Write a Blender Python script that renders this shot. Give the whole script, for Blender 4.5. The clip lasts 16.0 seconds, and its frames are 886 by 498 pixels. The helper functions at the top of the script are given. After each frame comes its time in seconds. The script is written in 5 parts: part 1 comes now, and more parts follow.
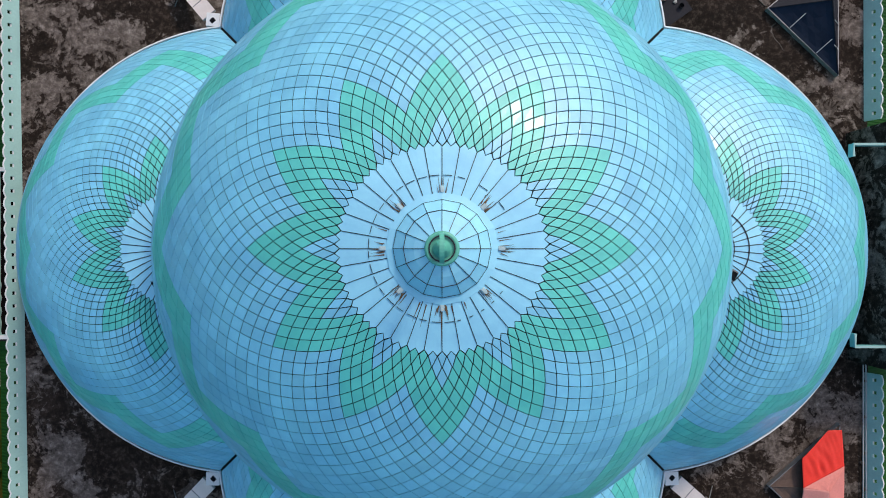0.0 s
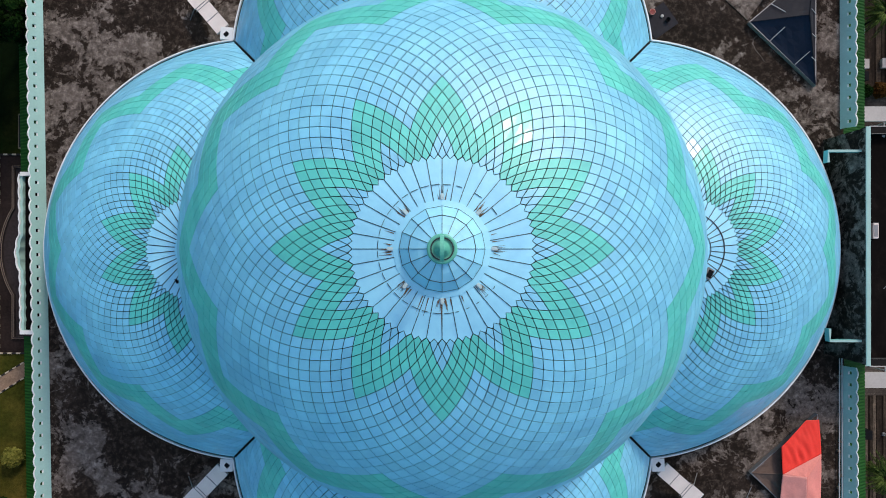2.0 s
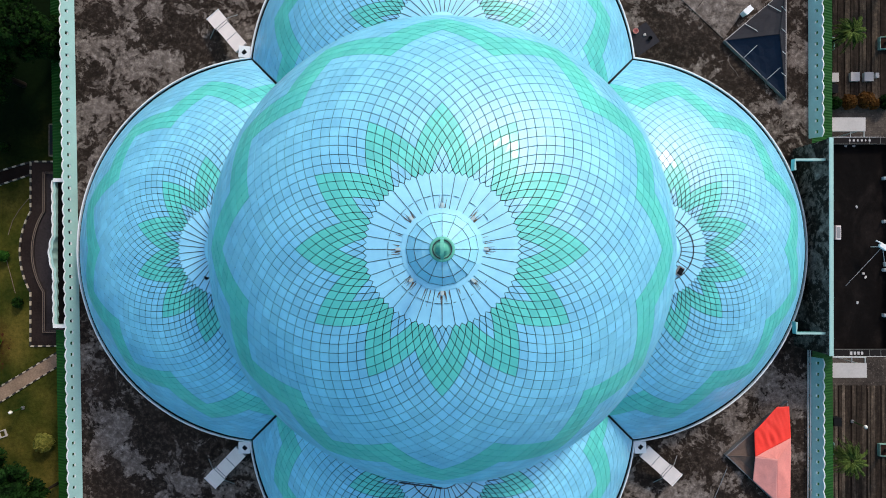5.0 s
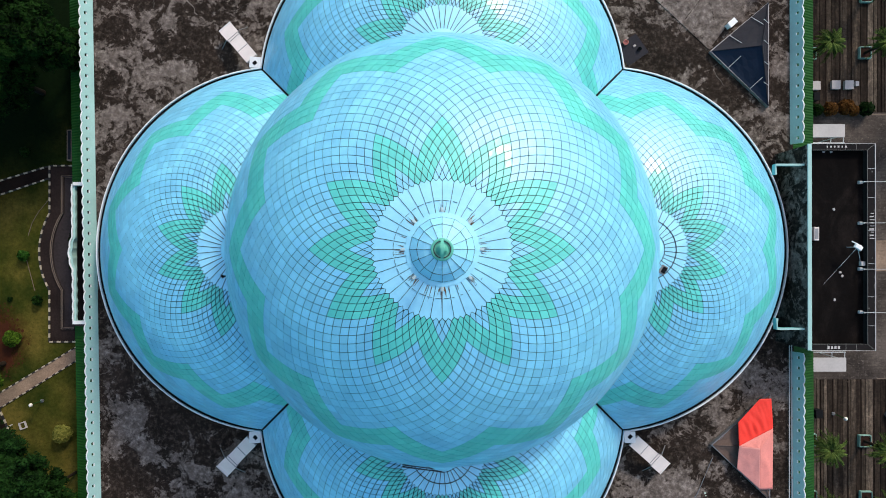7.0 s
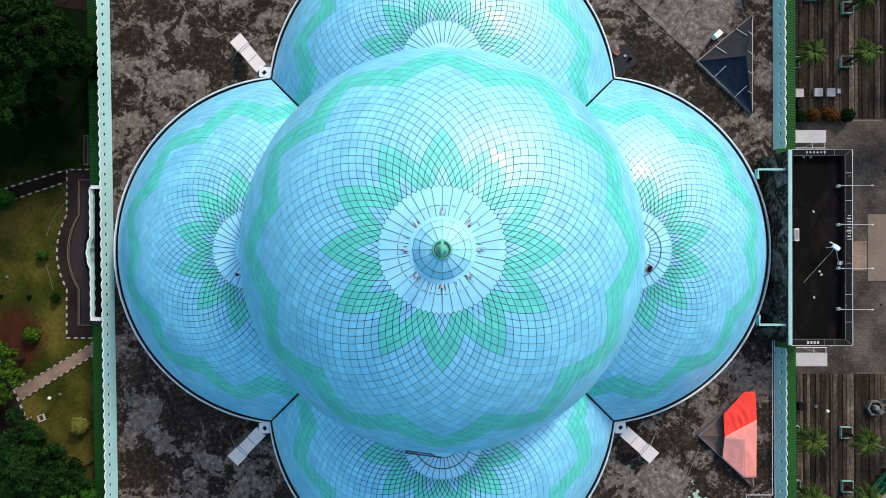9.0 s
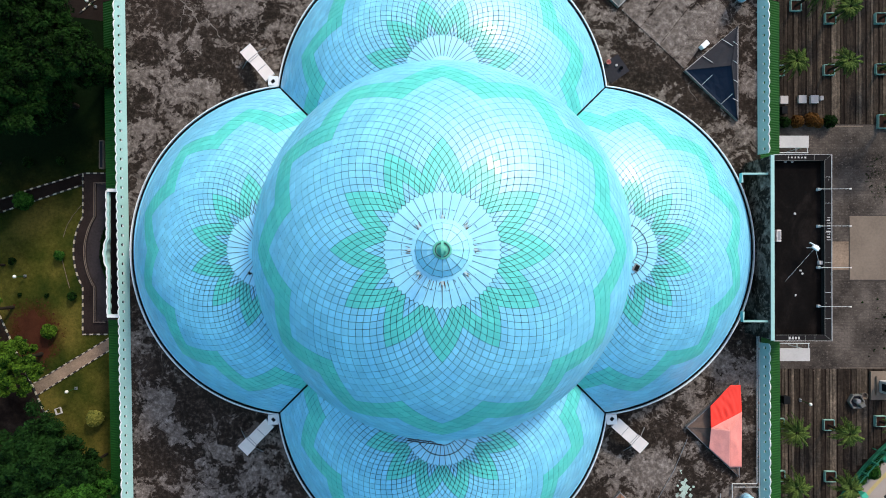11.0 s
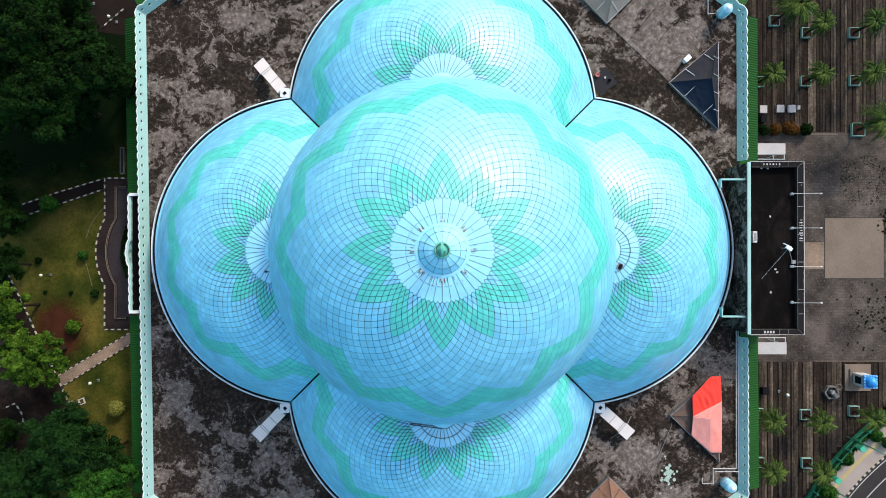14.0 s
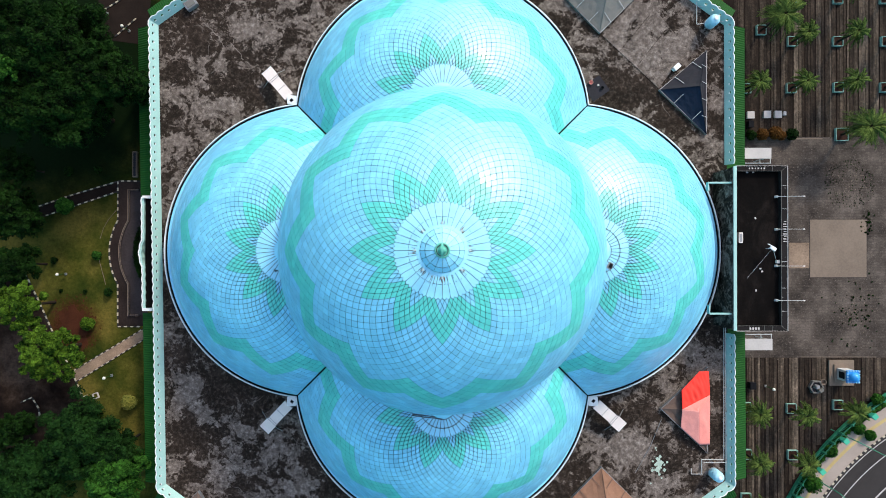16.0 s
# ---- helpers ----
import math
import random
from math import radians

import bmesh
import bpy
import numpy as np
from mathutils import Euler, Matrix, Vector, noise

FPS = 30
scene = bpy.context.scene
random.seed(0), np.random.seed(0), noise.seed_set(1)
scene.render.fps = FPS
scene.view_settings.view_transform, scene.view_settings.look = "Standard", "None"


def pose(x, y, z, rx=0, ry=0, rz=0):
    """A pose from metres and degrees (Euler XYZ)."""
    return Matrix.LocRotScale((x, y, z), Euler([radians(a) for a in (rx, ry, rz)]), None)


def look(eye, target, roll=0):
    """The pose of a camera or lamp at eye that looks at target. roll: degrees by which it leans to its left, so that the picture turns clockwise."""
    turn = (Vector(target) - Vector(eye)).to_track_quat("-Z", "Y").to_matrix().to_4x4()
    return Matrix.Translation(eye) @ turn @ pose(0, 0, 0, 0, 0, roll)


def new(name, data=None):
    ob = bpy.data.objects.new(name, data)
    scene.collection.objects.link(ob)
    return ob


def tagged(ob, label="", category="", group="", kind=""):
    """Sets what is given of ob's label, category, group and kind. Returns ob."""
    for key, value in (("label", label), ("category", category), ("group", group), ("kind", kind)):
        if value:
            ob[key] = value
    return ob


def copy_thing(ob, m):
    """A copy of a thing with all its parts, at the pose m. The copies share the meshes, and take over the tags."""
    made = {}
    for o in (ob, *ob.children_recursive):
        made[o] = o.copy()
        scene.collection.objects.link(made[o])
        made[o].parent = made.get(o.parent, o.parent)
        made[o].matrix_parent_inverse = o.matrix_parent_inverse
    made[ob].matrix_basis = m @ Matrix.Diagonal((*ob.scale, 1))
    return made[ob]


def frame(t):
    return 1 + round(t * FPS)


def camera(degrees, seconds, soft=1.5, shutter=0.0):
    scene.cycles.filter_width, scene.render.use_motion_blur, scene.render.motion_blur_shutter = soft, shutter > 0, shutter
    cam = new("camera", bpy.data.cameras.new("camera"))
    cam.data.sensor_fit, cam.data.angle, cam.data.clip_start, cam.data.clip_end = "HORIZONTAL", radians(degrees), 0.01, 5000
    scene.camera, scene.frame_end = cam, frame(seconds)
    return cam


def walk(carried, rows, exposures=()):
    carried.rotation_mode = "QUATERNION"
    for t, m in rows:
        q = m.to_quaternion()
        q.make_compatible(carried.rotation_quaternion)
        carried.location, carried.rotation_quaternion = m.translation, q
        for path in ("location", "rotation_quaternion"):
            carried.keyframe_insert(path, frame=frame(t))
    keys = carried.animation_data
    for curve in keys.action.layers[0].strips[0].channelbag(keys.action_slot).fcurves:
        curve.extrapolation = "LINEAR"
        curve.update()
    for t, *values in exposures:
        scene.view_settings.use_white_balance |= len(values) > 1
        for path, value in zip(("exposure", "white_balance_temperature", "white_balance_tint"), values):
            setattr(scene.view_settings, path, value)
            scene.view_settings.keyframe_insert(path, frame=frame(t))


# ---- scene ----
# A mosque with five blue tiled domes, seen by a camera that rises straight above the middle one.
cam = camera(76.0, 16.0, 0.95)


def lens_height(t):
    return 55.66 + 1.459 * t + 0.00543 * t * t - 0.0000988 * t ** 3


ROWS = []
for step in range(0, 33):
    t = step * 0.5
    ROWS.append((t, pose(0.02, -0.03, lens_height(t), 0.05 + 0.008 * t, -0.04, 0.0)))
walk(cam, ROWS, [(0.0, 0.03, 6560, 15.0), (4.0, 0.23, 6540, 13.0), (9.0, 0.48, 6500, 11.0), (16.0, 0.75, 6500, 10.0)])

# ---- light: a low veiled sun from the north-east and the sky ----
SUN_AZ, SUN_EL = 58.0, 34.5
sun_way = Vector((math.cos(radians(SUN_EL)) * math.cos(radians(SUN_AZ)), math.cos(radians(SUN_EL)) * math.sin(radians(SUN_AZ)), math.sin(radians(SUN_EL))))
world = bpy.data.worlds.new("sky")
scene.world = world
world.use_nodes = True
wn = world.node_tree
wn.nodes.clear()
sky = wn.nodes.new("ShaderNodeTexSky")
sky.sky_type, sky.sun_disc = "NISHITA", False
sky.sun_elevation, sky.sun_rotation = radians(SUN_EL), radians(90.0 - SUN_AZ)
sky.air_density, sky.dust_density, sky.ozone_density = 1.0, 0.3, 1.0
bg = wn.nodes.new("ShaderNodeBackground")
bg.inputs["Strength"].default_value = 0.120
wo = wn.nodes.new("ShaderNodeOutputWorld")
# broken thin cloud in the sky
tcw, clw, rpw, mxw = (wn.nodes.new(k) for k in ("ShaderNodeTexCoord", "ShaderNodeTexNoise", "ShaderNodeValToRGB", "ShaderNodeMix"))
clw.inputs["Scale"].default_value, clw.inputs["Detail"].default_value, clw.inputs["Roughness"].default_value = 2.6, 7.0, 0.6
rpw.color_ramp.elements[0].position, rpw.color_ramp.elements[1].position = 0.47, 0.66
rpw.color_ramp.elements[0].color, rpw.color_ramp.elements[1].color = (0.0, 0.0, 0.0, 1), (0.08, 0.08, 0.08, 1)
mxw.data_type = "RGBA"
mxw.inputs[7].default_value = (5.2, 5.6, 6.2, 1)
wn.links.new(tcw.outputs["Generated"], clw.inputs["Vector"])
wn.links.new(clw.outputs["Fac"], rpw.inputs[0])
wn.links.new(rpw.outputs[0], mxw.inputs[0])
wn.links.new(sky.outputs[0], mxw.inputs[6])
# a deep, clear tropical blue
deep = wn.nodes.new("ShaderNodeMix")
deep.data_type, deep.blend_type = "RGBA", "MULTIPLY"
deep.inputs[0].default_value, deep.inputs[7].default_value = 1.0, (0.27, 1.02, 1.14, 1)
wn.links.new(mxw.outputs[2], deep.inputs[6])
# a bright veil of haze that thickens evenly towards the sun
aim, veil, glow = (wn.nodes.new(k) for k in ("ShaderNodeVectorMath", "ShaderNodeMath", "ShaderNodeMix"))
aim.operation = "DOT_PRODUCT"
aim.inputs[1].default_value = sun_way
half_up = wn.nodes.new("ShaderNodeMath")
half_up.operation, half_up.use_clamp = "MULTIPLY_ADD", True
half_up.inputs[1].default_value, half_up.inputs[2].default_value = 0.5, 0.5
veil.operation, veil.inputs[1].default_value = "POWER", 4.5
glow.data_type, glow.blend_type = "RGBA", "ADD"
glow.inputs[7].default_value = (10.9, 7.4, 5.9, 1)
wn.links.new(tcw.outputs["Generated"], aim.inputs[0])
wn.links.new(aim.outputs["Value"], half_up.inputs[0])
wn.links.new(half_up.outputs[0], veil.inputs[0])
wn.links.new(veil.outputs[0], glow.inputs[0])
wn.links.new(deep.outputs[2], glow.inputs[6])
wn.links.new(glow.outputs[2], bg.inputs[0])
wn.links.new(bg.outputs[0], wo.inputs[0])
sun = new("sun", bpy.data.lights.new("sun", "SUN"))
sun.data.energy, sun.data.angle, sun.data.color = 2.3, radians(9.0), (1.0, 0.86, 0.70)
sun.matrix_world = look(sun_way * 150.0, (0, 0, 0))

# ---- materials ----
def base(name, rough=0.7, metal=0.0, spec=0.5):
    m = bpy.data.materials.new(name)
    m.use_nodes = True
    b = m.node_tree.nodes["Principled BSDF"]
    b.inputs["Roughness"].default_value = rough
    b.inputs["Metallic"].default_value = metal
    b.inputs["Specular IOR Level"].default_value = spec
    return m, m.node_tree, b


def noise_at(nt, scale, detail=6.0, rough=0.6, coords="Object", stretch=(1, 1, 1), distort=0.0):
    tc = nt.nodes.new("ShaderNodeTexCoord")
    mp = nt.nodes.new("ShaderNodeMapping")
    mp.inputs["Scale"].default_value = stretch
    n = nt.nodes.new("ShaderNodeTexNoise")
    n.inputs["Scale"].default_value, n.inputs["Detail"].default_value, n.inputs["Roughness"].default_value = scale, detail, rough
    n.inputs["Distortion"].default_value = distort
    nt.links.new(tc.outputs[coords], mp.inputs[0])
    nt.links.new(mp.outputs[0], n.inputs["Vector"])
    return n.outputs["Fac"]


def ramp(nt, fac, stops):
    r = nt.nodes.new("ShaderNodeValToRGB")
    while len(r.color_ramp.elements) < len(stops):
        r.color_ramp.elements.new(0.5)
    for e, (p, c) in zip(r.color_ramp.elements, stops):
        e.position, e.color = p, (*c, 1)
    nt.links.new(fac, r.inputs[0])
    return r.outputs[0]


def mix(nt, fac, a, b, how="MIX"):
    m = nt.nodes.new("ShaderNodeMix")
    m.data_type, m.blend_type = "RGBA", how
    for sock, v in ((m.inputs[0], fac), (m.inputs[6], a), (m.inputs[7], b)):
        if isinstance(v, bpy.types.NodeSocket):
            nt.links.new(v, sock)
        else:
            sock.default_value = v if isinstance(v, float) else (*v, 1)
    return m.outputs[2]


def maths(nt, op, a, b):
    m = nt.nodes.new("ShaderNodeMath")
    m.operation = op
    for sock, v in zip(m.inputs, (a, b)):
        if isinstance(v, bpy.types.NodeSocket):
            nt.links.new(v, sock)
        else:
            sock.default_value = v
    return m.outputs[0]


def bump(nt, b, fac, strength, dist):
    n = nt.nodes.new("ShaderNodeBump")
    n.inputs["Strength"].default_value, n.inputs["Distance"].default_value = strength, dist
    nt.links.new(fac, n.inputs["Height"])
    nt.links.new(n.outputs[0], b.inputs["Normal"])


def plain(name, col, rough=0.7, var=0.18, scale=3.0, metal=0.0, relief=0.2, spec=None):
    """One colour with a fine grain and broad stains."""
    m, nt, b = base(name, rough, metal, spec if spec is not None else (0.12 if rough > 0.6 else 0.4))
    dark = tuple(c * (1 - var * 1.6) for c in col)
    lite = tuple(min(1.0, c * (1 + var)) for c in col)
    broad = ramp(nt, noise_at(nt, scale * 0.23, 4.0), ((0.3, dark), (0.7, lite)))
    fine = ramp(nt, noise_at(nt, scale * 4.0, 6.0, 0.7), ((0.3, tuple(c * (1 - var) for c in col)), (0.7, lite)))
    nt.links.new(mix(nt, 0.5, broad, fine), b.inputs["Base Color"])
    bump(nt, b, noise_at(nt, scale * 6.0), relief, 0.02)
    return m


def tile_paint(name, col, rough=0.64, var=0.13, ior=2.0, spec=1.0, coat=0.20):
    """Glossy painted panel; each piece differs a little, with faint dirt that runs across pieces."""
    m, nt, b = base(name, rough, 0.0, spec)
    b.inputs["IOR"].default_value = ior
    b.inputs["Coat Weight"].default_value, b.inputs["Coat Roughness"].default_value = coat, 0.07
    oi, ge = nt.nodes.new("ShaderNodeObjectInfo"), nt.nodes.new("ShaderNodeNewGeometry")
    r = maths(nt, "FRACT", maths(nt, "ADD", oi.outputs["Random"], ge.outputs["Random Per Island"]), 0.0)
    c1 = ramp(nt, r, ((0.0, tuple(c * (1 - var) for c in col)), (0.6, col), (1.0, tuple(min(1, c * (1 + var * 0.8) + 0.01) for c in col))))
    dirt = ramp(nt, noise_at(nt, 0.5, 7.0, 0.65, "Object"), ((0.36, (0.60, 0.72, 0.84)), (0.62, (1.0, 1.0, 1.0))))
    nt.links.new(mix(nt, 0.58, c1, dirt, "MULTIPLY"), b.inputs["Base Color"])
    rr = nt.nodes.new("ShaderNodeMapRange")
    rr.inputs["To Min"].default_value, rr.inputs["To Max"].default_value = rough * 0.8, rough * 1.2
    nt.links.new(noise_at(nt, 1.3, 5.0), rr.inputs[0])
    nt.links.new(rr.outputs[0], b.inputs["Roughness"])
    bump(nt, b, noise_at(nt, 1.7, 4.0), 0.2, 0.05)
    return m


BLUE = tile_paint("blue glazed tile", (0.204, 0.610, 0.825), 0.50, 0.095, 1.8, 0.55)
GREEN = tile_paint("turquoise glazed tile", (0.095, 0.62, 0.550), 0.50, 0.08, 1.8, 0.42)
CAP = tile_paint("pale blue panel", (0.28, 0.70, 0.90), 0.62, 0.03, 1.8, 0.5, 0.0)
JOINT = plain("dark joint", (0.020, 0.032, 0.030), 0.9, 0.2, 3.0, 0.0, 0.2, 0.02)
RIB = plain("black sealing rib", (0.015, 0.02, 0.03), 0.5, 0.3)
TAN = plain("rust-stained lug", (0.44, 0.60, 0.64), 0.7, 0.3, 6.0)
RUST = plain("rust streak", (0.14, 0.095, 0.060), 0.9, 0.5, 5.0)
JADE = plain("jade green paint", (0.10, 0.42, 0.33), 0.35, 0.12)
WHITE = plain("white paint", (0.72, 0.74, 0.74), 0.5, 0.10)
BLACKP = plain("black gutter", (0.006, 0.007, 0.009), 0.85, 0.3)
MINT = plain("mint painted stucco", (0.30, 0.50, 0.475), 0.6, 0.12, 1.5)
TEAL = plain("teal painted stucco", (0.13, 0.42, 0.40), 0.6, 0.14, 1.5)
EAVE = plain("green metal sheet", (0.010, 0.062, 0.009), 0.65, 0.2, 1.2)
GREYM = plain("grey sheet metal", (0.66, 0.59, 0.56), 0.6, 0.12, 2.0)
PIPE = plain("pale pipe", (0.45, 0.46, 0.46), 0.5, 0.15)
STEEL = plain("dull steel", (0.25, 0.26, 0.27), 0.5, 0.2, 3.0, 0.5)
TANK = plain("light blue plastic", (0.35, 0.62, 0.74), 0.4, 0.08)
NAVY = plain("navy sheet", (0.007, 0.015, 0.032), 0.75, 0.3, 1.0)
SLATE = plain("slate grey sheet", (0.020, 0.020, 0.026), 0.7, 0.25, 1.0)
ASHS = plain("ash grey sheet", (0.13, 0.13, 0.12), 0.6, 0.2, 1.0)
BROWNS = plain("brown sheet", (0.23, 0.125, 0.082), 0.65, 0.2, 1.2)
UMBER = plain("umber sheet", (0.12, 0.085, 0.07), 0.65, 0.25, 1.2)
REDT = plain("red tarpaulin", (0.80, 0.035, 0.018), 0.55, 0.12, 1.5)
PINKT = plain("faded pink tarpaulin", (0.72, 0.24, 0.20), 0.6, 0.15, 1.5)
ROSET = plain("dusty rose tarpaulin", (0.62, 0.25, 0.22), 0.6, 0.15, 1.5)
KERBF = plain("grimy dark felt", (0.0165, 0.0150, 0.0150), 0.88, 0.35, 1.4, 0.0, 0.3, 0.04)
BITUMEN = plain("black bitumen felt", (0.0048, 0.0042, 0.0041), 0.85, 0.55, 1.1, 0.0, 0.2, 0.04)
ASPHALT = plain("asphalt", (0.036, 0.032, 0.031), 0.85, 0.2, 1.5)
WALK = plain("pale pavement", (0.32, 0.27, 0.235), 0.85, 0.12, 1.5)
YELLOW = plain("worn yellow tactile strip", (0.42, 0.33, 0.15), 0.85, 0.2)
SLABM = plain("pale grey concrete", (0.175, 0.138, 0.108), 0.85, 0.24, 0.9)
LIGHTC = plain("white concrete", (0.45, 0.43, 0.42), 0.8, 0.18, 1.0)
KERBW = plain("white kerb paint", (0.45, 0.40, 0.31), 0.7, 0.15)
KERBB = plain("black kerb paint", (0.03, 0.03, 0.03), 0.7, 0.3)
DARKPAVE = plain("dark brown paving", (0.022, 0.0155, 0.0140), 0.85, 0.6, 1.2)
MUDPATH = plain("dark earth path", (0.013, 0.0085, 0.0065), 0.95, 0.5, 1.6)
PEBBLE = plain("pebble path", (0.235, 0.172, 0.125), 0.9, 0.55, 1.3)
BARK = plain("bark", (0.024, 0.018, 0.013), 0.95, 0.3, 4.0)
BLUEP = plain("bright blue paint", (0.03, 0.28, 0.68), 0.3, 0.1)
POSTG = plain("green fence paint", (0.018, 0.175, 0.095), 0.6, 0.2)
PILLG = plain("bright mint green paint", (0.05, 0.40, 0.26), 0.5, 0.15)
GLOBE = plain("opal globe", (0.75, 0.74, 0.68), 0.3, 0.05)
CRACK = plain("pale crack sealant", (0.16, 0.14, 0.125), 0.9, 0.4, 3.0)
COURTF = plain("slate grey court paving", (0.036, 0.030, 0.032), 0.8, 0.45, 1.0)
SOILD = plain("dark red-brown planter soil", (0.030, 0.014, 0.010), 0.95, 0.4, 3.0)
SPLASH = plain("dried mint paint", (0.36, 0.46, 0.40), 0.8, 0.3, 4.0)
POTM = plain("faded mint planter paint", (0.22, 0.38, 0.33), 0.6, 0.25, 3.0)
TERRA = plain("red-brown soil", (0.052, 0.016, 0.007), 0.95, 0.45, 3.0)


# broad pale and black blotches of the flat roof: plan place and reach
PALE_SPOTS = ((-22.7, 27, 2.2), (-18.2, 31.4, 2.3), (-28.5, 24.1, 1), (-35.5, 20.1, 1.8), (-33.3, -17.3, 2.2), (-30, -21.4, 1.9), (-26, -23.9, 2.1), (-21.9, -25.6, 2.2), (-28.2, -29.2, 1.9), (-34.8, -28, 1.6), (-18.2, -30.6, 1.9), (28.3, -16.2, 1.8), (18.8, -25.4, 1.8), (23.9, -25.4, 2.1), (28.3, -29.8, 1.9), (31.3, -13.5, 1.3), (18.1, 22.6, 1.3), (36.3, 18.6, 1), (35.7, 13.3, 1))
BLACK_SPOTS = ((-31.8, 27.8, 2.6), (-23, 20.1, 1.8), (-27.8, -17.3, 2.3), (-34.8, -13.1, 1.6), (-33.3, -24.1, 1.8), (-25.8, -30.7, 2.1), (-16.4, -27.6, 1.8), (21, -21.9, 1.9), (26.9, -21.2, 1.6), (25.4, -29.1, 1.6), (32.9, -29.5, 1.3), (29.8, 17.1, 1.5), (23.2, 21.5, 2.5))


def old_concrete(name="weathered roof concrete", pale=0.0):
    """Blackened roof concrete with pale lichen blotches, broad stains and hairline cracks."""
    m, nt, b = base(name, 0.92, 0.0, 0.06)
    wide = noise_at(nt, 0.10, 4.0, 0.55)
    mid = noise_at(nt, 0.26, 12.0, 0.60, "Object", (1, 1, 1), 1.0)
    swirl = noise_at(nt, 0.75, 9.0, 0.62, "Object", (1, 1, 1), 2.2)
    fine = noise_at(nt, 1.9, 13.0, 0.78)
    ground = mix(nt, 0.55, ramp(nt, mid, ((0.36, (0.008285, 0.006528, 0.005512)), (0.50, (0.02348, 0.01697, 0.01347)), (0.64, (0.05523, 0.04047, 0.03185)))),
                 ramp(nt, fine, ((0.34, (0.006904, 0.005484, 0.004654)), (0.50, (0.02348, 0.01763, 0.01408)), (0.66, (0.1174, 0.09139, 0.07348)))))
    s = maths(nt, "ADD", maths(nt, "MULTIPLY", wide, 0.20), maths(nt, "MULTIPLY", mid, 0.72))
    s = maths(nt, "ADD", s, maths(nt, "ADD", maths(nt, "MULTIPLY", fine, 0.16), maths(nt, "MULTIPLY", swirl, 0.42)))
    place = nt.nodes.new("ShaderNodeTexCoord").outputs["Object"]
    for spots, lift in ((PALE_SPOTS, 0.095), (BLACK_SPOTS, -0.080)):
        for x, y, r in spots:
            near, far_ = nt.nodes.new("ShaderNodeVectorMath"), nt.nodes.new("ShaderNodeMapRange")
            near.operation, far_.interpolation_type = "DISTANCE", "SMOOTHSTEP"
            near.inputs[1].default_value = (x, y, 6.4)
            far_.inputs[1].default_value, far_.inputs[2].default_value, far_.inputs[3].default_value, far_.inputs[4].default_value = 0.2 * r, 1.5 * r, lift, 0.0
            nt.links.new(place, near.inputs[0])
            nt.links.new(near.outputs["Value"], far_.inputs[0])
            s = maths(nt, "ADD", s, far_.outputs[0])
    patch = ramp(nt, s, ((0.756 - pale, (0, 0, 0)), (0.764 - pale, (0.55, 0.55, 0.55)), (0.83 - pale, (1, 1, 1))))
    lichen = ramp(nt, fine, ((0.34, (0.066, 0.056, 0.0505)), (0.50, (0.128, 0.109, 0.098)), (0.66, (0.27, 0.240, 0.218))))
    flow = ramp(nt, noise_at(nt, 0.7, 12.0, 0.70, "Object", (1, 1, 1), 1.3), ((0.34, (0.45, 0.43, 0.41)), (0.50, (0.95, 0.92, 0.88)), (0.66, (1.35, 1.35, 1.35))))
    lichen = mix(nt, 0.8, lichen, flow, "MULTIPLY")
    col = mix(nt, patch, ground, lichen)
    tc, vo = nt.nodes.new("ShaderNodeTexCoord"), nt.nodes.new("ShaderNodeTexVoronoi")
    vo.feature = "DISTANCE_TO_EDGE"
    vo.inputs["Scale"].default_value = 0.17
    wob = nt.nodes.new("ShaderNodeMix")
    wob.data_type = "VECTOR"
    wob.inputs[0].default_value = 0.035
    nz = nt.nodes.new("ShaderNodeTexNoise")
    nz.inputs["Scale"].default_value, nz.inputs["Detail"].default_value = 0.5, 6.0
    sc = nt.nodes.new("ShaderNodeVectorMath")
    sc.operation = "SCALE"
    sc.inputs["Scale"].default_value = 60.0
    nt.links.new(tc.outputs["Object"], nz.inputs["Vector"])
    nt.links.new(nz.outputs["Color"], sc.inputs[0])
    nt.links.new(tc.outputs["Object"], wob.inputs[4])
    nt.links.new(sc.outputs[0], wob.inputs[5])
    nt.links.new(wob.outputs[1], vo.inputs["Vector"])
    crack = ramp(nt, vo.outputs["Distance"], ((0.0, (1, 1, 1)), (0.006, (0, 0, 0))))
    some = ramp(nt, noise_at(nt, 0.13, 2.0), ((0.60, (0, 0, 0)), (0.66, (0.7, 0.7, 0.7))))
    col = mix(nt, maths(nt, "MULTIPLY", crack, some), col, (0.22, 0.20, 0.185))
    nt.links.new(col, b.inputs["Base Color"])
    bump(nt, b, fine, 0.5, 0.04)
    return m


